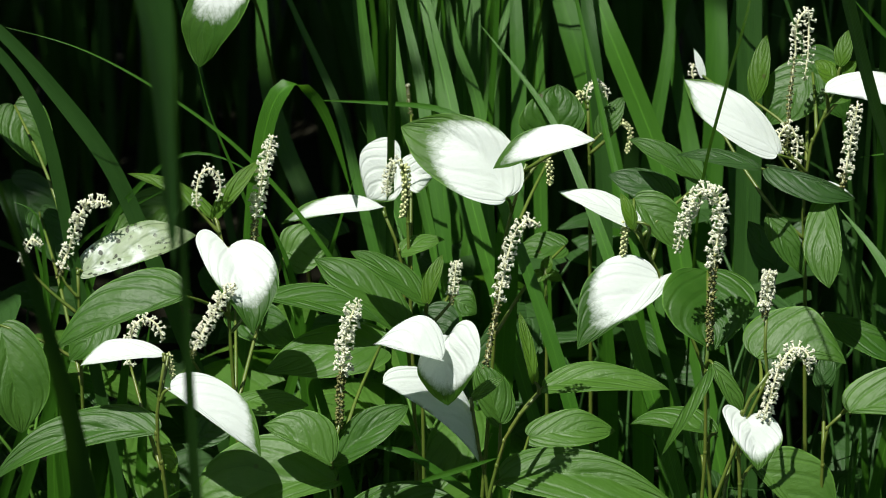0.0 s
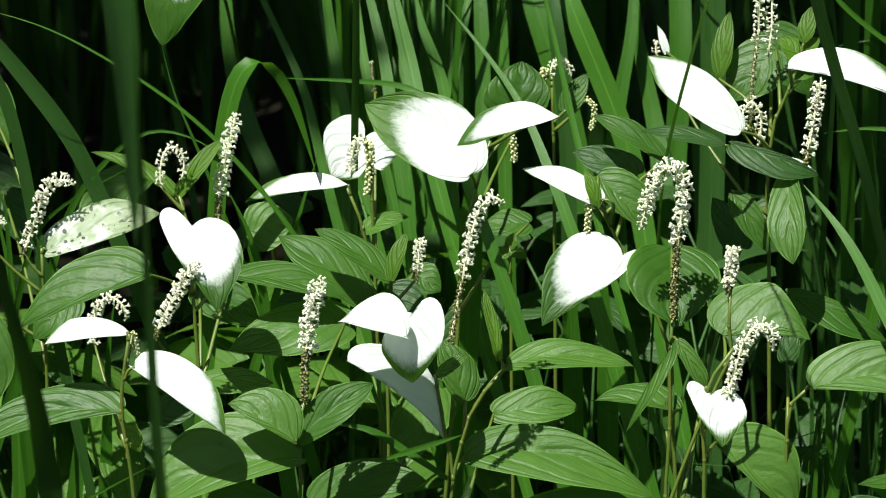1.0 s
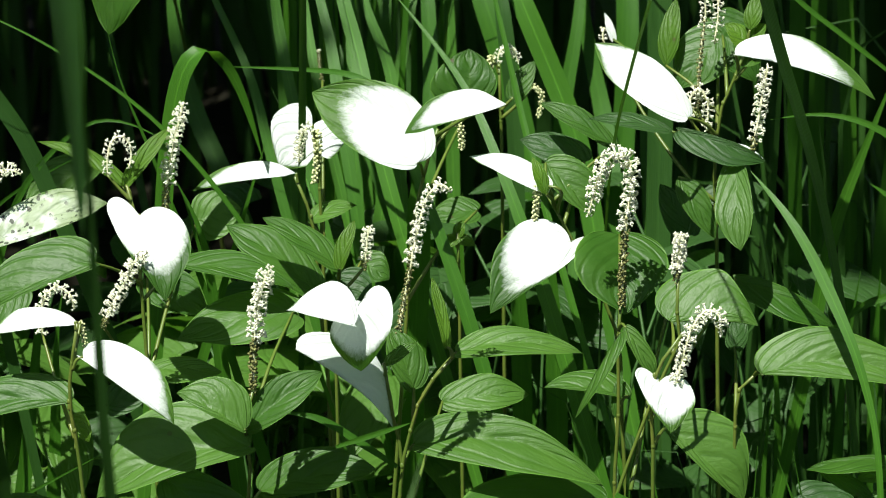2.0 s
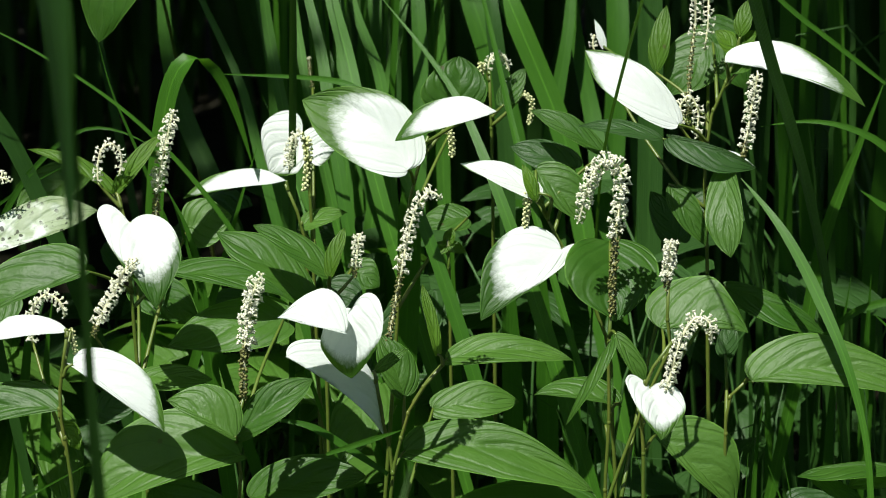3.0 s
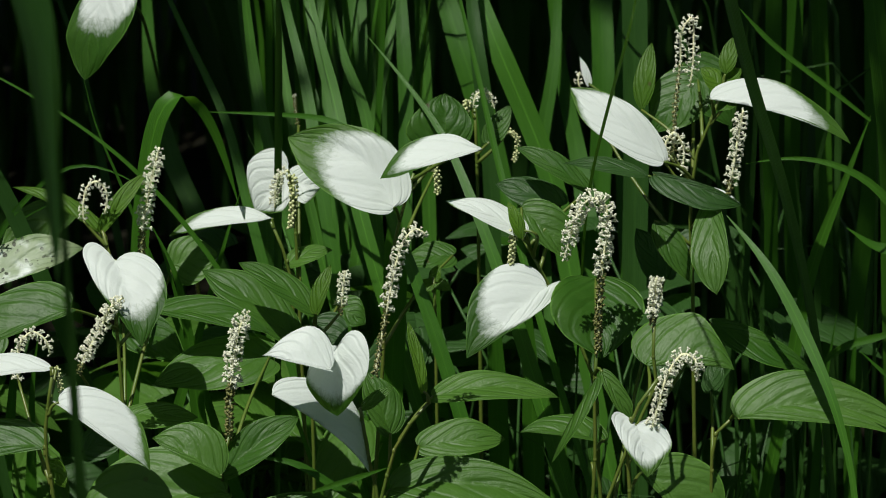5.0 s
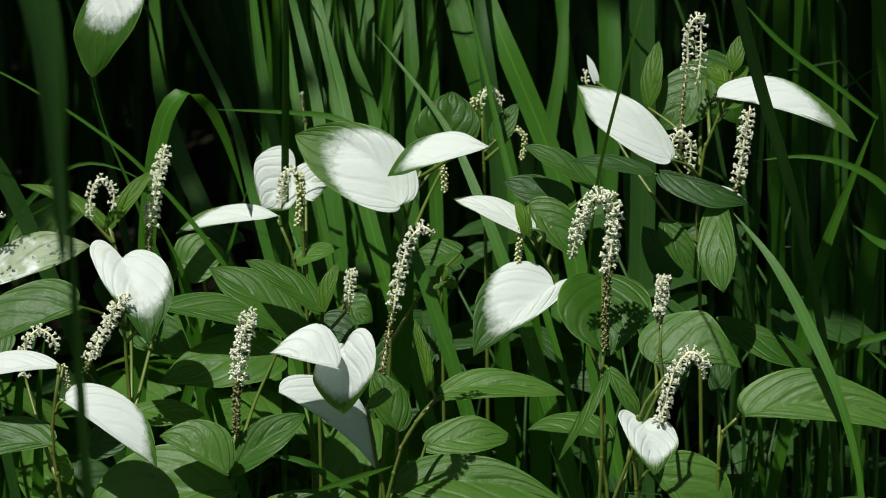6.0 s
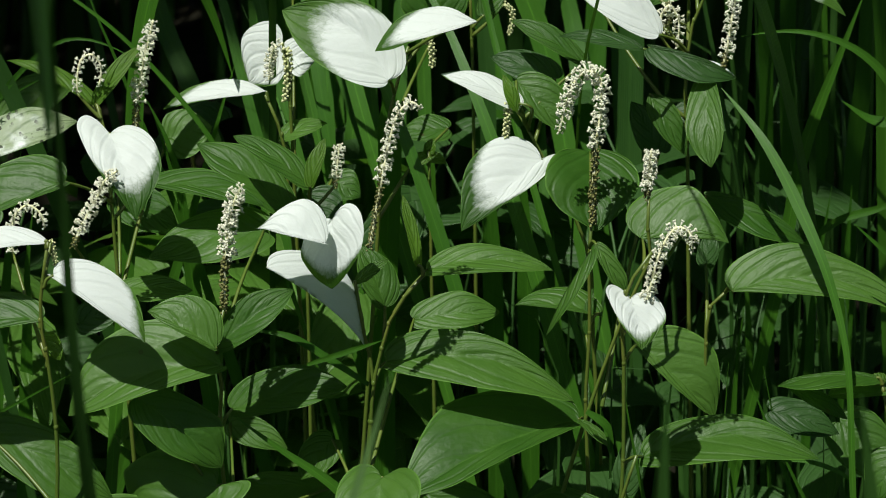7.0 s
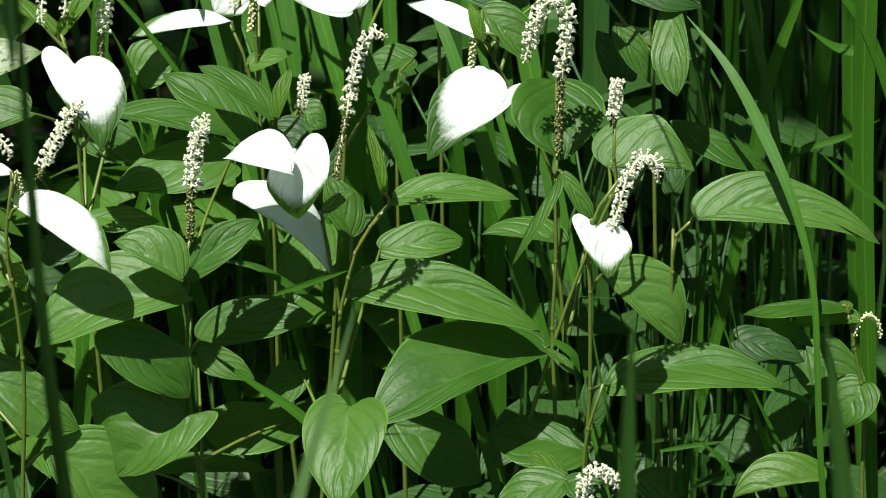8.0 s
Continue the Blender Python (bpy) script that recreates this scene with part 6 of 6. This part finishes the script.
blade(clump, [(0.130, 2.378, -0.010), (0.124, 2.378, 0.137), (0.116, 2.378, 0.305), (0.112, 2.378, 0.374)], 0.0081, 5, 0.40, "grass", 0.15, 0.30, swell=(0.05, 0.62))
blade(clump, [(0.108, 2.092, 0.433), (0.122, 2.092, 0.422), (0.128, 2.092, 0.407)], 0.0063, 30, 0.40, "grass", 0.15, 0.60)

# ---- dense growth behind and below ----
rng = random.Random(7)


def thicket(name, label, count, xs, ys, heights, widths, mat, lean=0.25):
    """Many upright grass blades with drooping tips, rooted over a stretch of ground."""
    bm = bmesh.new()
    for _ in range(count):
        x, y, h = rng.uniform(*xs), rng.uniform(*ys), rng.uniform(*heights)
        a, b, droop = rng.gauss(0, lean), rng.gauss(0, lean), rng.uniform(0, 0.5)
        pts = [(x, y, -0.01), (x + a * h * 0.25, y + b * h * 0.25, h * 0.5), (x + a * h * 0.7, y + b * h * 0.7, h * 0.9),
               (x + a * h * (1 + droop), y + b * h * (1 + droop), h * (1 - 0.25 * droop))]
        add_blade(bm, pts, rng.uniform(*widths), rng.uniform(-60, 60), 0.5, 0.2, 0.6, 9, 2)
    return tagged(part(name, bm, GRASS[mat], None), label, "grass", kind="stuff")


thicket("reed_thicket", "dense tall reed grass in deep shade", 170, (-0.22, 1.1), (3.35, 3.9), (0.75, 1.25), (0.012, 0.022), "dark")
thicket("pale_reeds", "thin pale reed blades crowded behind the white leaves", 26, (-0.16, -0.03), (2.60, 2.80), (0.80, 1.05), (0.005, 0.010), "grass", 0.10)
thicket("stem_reeds", "narrow upright blades standing in the gaps between the plants", 28, (0.10, 0.37), (2.24, 2.50), (0.34, 0.54), (0.003, 0.007), "dark", 0.06)
thicket("edge_reeds", "slender reed blades crowded at the edge of the shade", 34, (0.24, 0.42), (2.5, 2.95), (0.45, 0.95), (0.005, 0.011), "dark", 0.16)
thicket("far_reeds", "far reed grass closing the view", 1200, (-2.2, 2.2), (4.0, 5.8), (0.9, 1.6), (0.014, 0.026), "dark")
thicket("low_grass", "low grass between the plant stems", 300, (-1.9, 1.9), (2.0, 3.2), (0.12, 0.30), (0.004, 0.009), "dark")


def undergrowth(name, label, count, xs, ys, zs, sizes, kind):
    bm = bmesh.new()
    for _ in range(count):
        x, y = rng.uniform(*xs), rng.uniform(*ys)
        z = rng.uniform(*zs) + 0.16 * (y - 2.2)
        size, turn, drop = rng.uniform(*sizes), rng.uniform(0, math.tau), rng.uniform(-0.7, 0.15)
        way = Vector((math.cos(turn), math.sin(turn), drop)).normalized()
        n = Vector((rng.gauss(0, 0.35), rng.gauss(-0.3, 0.35), 1))
        base = Vector((x, y, z))
        half = (size * rng.uniform(0.21, 0.28), 0.3, 0.12)
        add_leaf(bm, base, base + way * size, n, half, half, 0.08, 8, 0.0, 9, 6, rng.random())
        add_tube(bm, [base, base - way * 0.03 - Vector((0, 0, 0.05)), (x - way.x * 0.04, y - way.y * 0.04, -0.01)], 0.0012, 0.002, 6, 5)
    return tagged(part(name, bm, LEAF[kind], None), label, "plant", kind="stuff")


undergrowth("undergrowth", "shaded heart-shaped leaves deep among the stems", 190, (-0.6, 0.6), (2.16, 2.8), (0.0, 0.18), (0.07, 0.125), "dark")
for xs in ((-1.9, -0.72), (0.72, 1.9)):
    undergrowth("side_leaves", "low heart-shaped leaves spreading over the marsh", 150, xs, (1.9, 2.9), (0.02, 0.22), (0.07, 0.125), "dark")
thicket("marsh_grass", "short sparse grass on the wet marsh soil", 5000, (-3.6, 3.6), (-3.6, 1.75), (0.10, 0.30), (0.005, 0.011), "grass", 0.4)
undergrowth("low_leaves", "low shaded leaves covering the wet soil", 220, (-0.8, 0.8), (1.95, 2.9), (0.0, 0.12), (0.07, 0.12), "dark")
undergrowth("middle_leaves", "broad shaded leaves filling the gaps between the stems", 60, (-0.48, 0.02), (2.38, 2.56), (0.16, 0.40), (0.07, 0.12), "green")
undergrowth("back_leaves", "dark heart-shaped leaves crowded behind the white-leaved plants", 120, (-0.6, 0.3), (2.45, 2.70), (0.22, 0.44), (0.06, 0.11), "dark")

# ---- unseen trees added round the place: one whose boughs shade the growth behind, others that block sky light and close it in ----
BARK = plain_material("bark", (0.05, 0.04, 0.03), (0.16, 0.13, 0.10), 0.85, 12.0, 0.006)


def tree_leaves(bm, spots, sizes):
    """One small pointed leaf at each spot."""
    uv = bm.loops.layers.uv.verify()
    for p in spots:
        a = Vector((rng.gauss(0, 1), rng.gauss(0, 1), rng.gauss(-0.3, 0.4))).normalized()
        n = Vector((rng.gauss(0, 0.4), rng.gauss(0, 0.4), 1)).normalized()
        size = rng.uniform(*sizes)
        side = a.cross(n).normalized() * size * 0.3
        vs = [bm.verts.new(p + q) for q in (Vector((0, 0, 0)), a * size * 0.45 + side, a * size, a * size * 0.45 - side, a * size * 0.45 - n * size * 0.07)]
        for f in ((0, 1, 4), (1, 2, 4), (2, 3, 4), (3, 0, 4)):
            face = bm.faces.new([vs[i] for i in f])
            for loop, i in zip(face.loops, f):
                loop[uv].uv = ((0.5, 0), (1, 0.45), (0.5, 1), (0, 0.45), (0.5, 0.45))[i]


def tree(label, foot, height, reach, spots, sizes):
    whole = tagged(new("tree"), label, "tree", "trees round the marsh")
    whole.location = foot
    bm = bmesh.new()
    add_tube(bm, [(0, 0, -0.05), (-0.05, 0.05, height * 0.3), (0.02, 0, height * 0.6), (-0.1, -0.1, height)], height * 0.032, height * 0.01, 18, 10, 0.06)
    part("trunk", bm, BARK, whole)
    for k in range(9):
        turn, z = k * 2.4 + 2.0, height * (0.45 + 0.055 * k)
        way = Vector((math.cos(turn), math.sin(turn), 0.25)).normalized()
        start = Vector((0, 0, z))
        bm = bmesh.new()
        add_tube(bm, [start, start + way * reach * 0.4 + Vector((0, 0, 0.15)), start + way * reach], 0.05, 0.012, 10, 7, 0.05)
        part("limb", bm, BARK, whole)
    bm = bmesh.new()
    tree_leaves(bm, [s - Vector(foot) for s in spots], sizes)
    tagged(part("crown", bm, LEAF["dark"], whole), kind="stuff")
    return whole


# out-of-view leaves set along the sun's line to cut light behind the plants
boughs = []
for _ in range(19000):
    x, z = rng.uniform(-3.2, 3.2), rng.uniform(2.1, 3.3)
    edge = (2.50 if x < -0.11 or x > 0.27 else 2.84) + 0.08 * noise.noise(Vector((x * 2.0, 0.3, 5)))
    p = Vector((x, edge + rng.uniform(0, 4.2), 0.6)) + away * ((z - 0.6) / away.z)
    if noise.noise(p * 1.7) > -0.55:
        boughs.append(p)
tree("unseen leafy tree added so that low boughs shade the reeds", (1.9, 4.6, 0.0), 3.8, 2.3, boughs, (0.10, 0.15))
clumps = [Vector((rng.gauss(0, 1), rng.gauss(0, 1), rng.gauss(0, 1))).normalized() * rng.uniform(0.7, 1.9) for _ in range(46)]
ball = []
for c in clumps:
    for _ in range(110):
        ball.append(Vector((c.x, c.y, c.z * 1.25 + 3.2)) + Vector((rng.gauss(0, 0.32), rng.gauss(0, 0.32), rng.gauss(0, 0.28))))
round_tree = tree("unseen round leafy tree added to block sky light round the marsh", (0.0, -5.2, 0.0), 5.4, 1.8, [Vector((0, -5.2, 0)) + b for b in ball if b.z > 0.5], (0.18, 0.28))
for x, y, turn in ((-4.4, -2.4, 70), (4.5, -2.0, 200), (-4.6, 2.4, 130), (4.8, 2.6, 310), (-3.4, 7.6, 20), (0.4, 9.0, 90), (4.6, 7.4, 250)):
    copy_thing(round_tree, pose(x, y, 0, 0, 0, turn))

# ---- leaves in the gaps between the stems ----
# darker leaf copy dims these as the gaps' shade would
undergrowth("gap_leaves", "heart-shaped leaves, darkened as if shaded, in the gaps between the stems", 16, (0.02, 0.36), (2.30, 2.50), (0.12, 0.30), (0.06, 0.09), "dark")
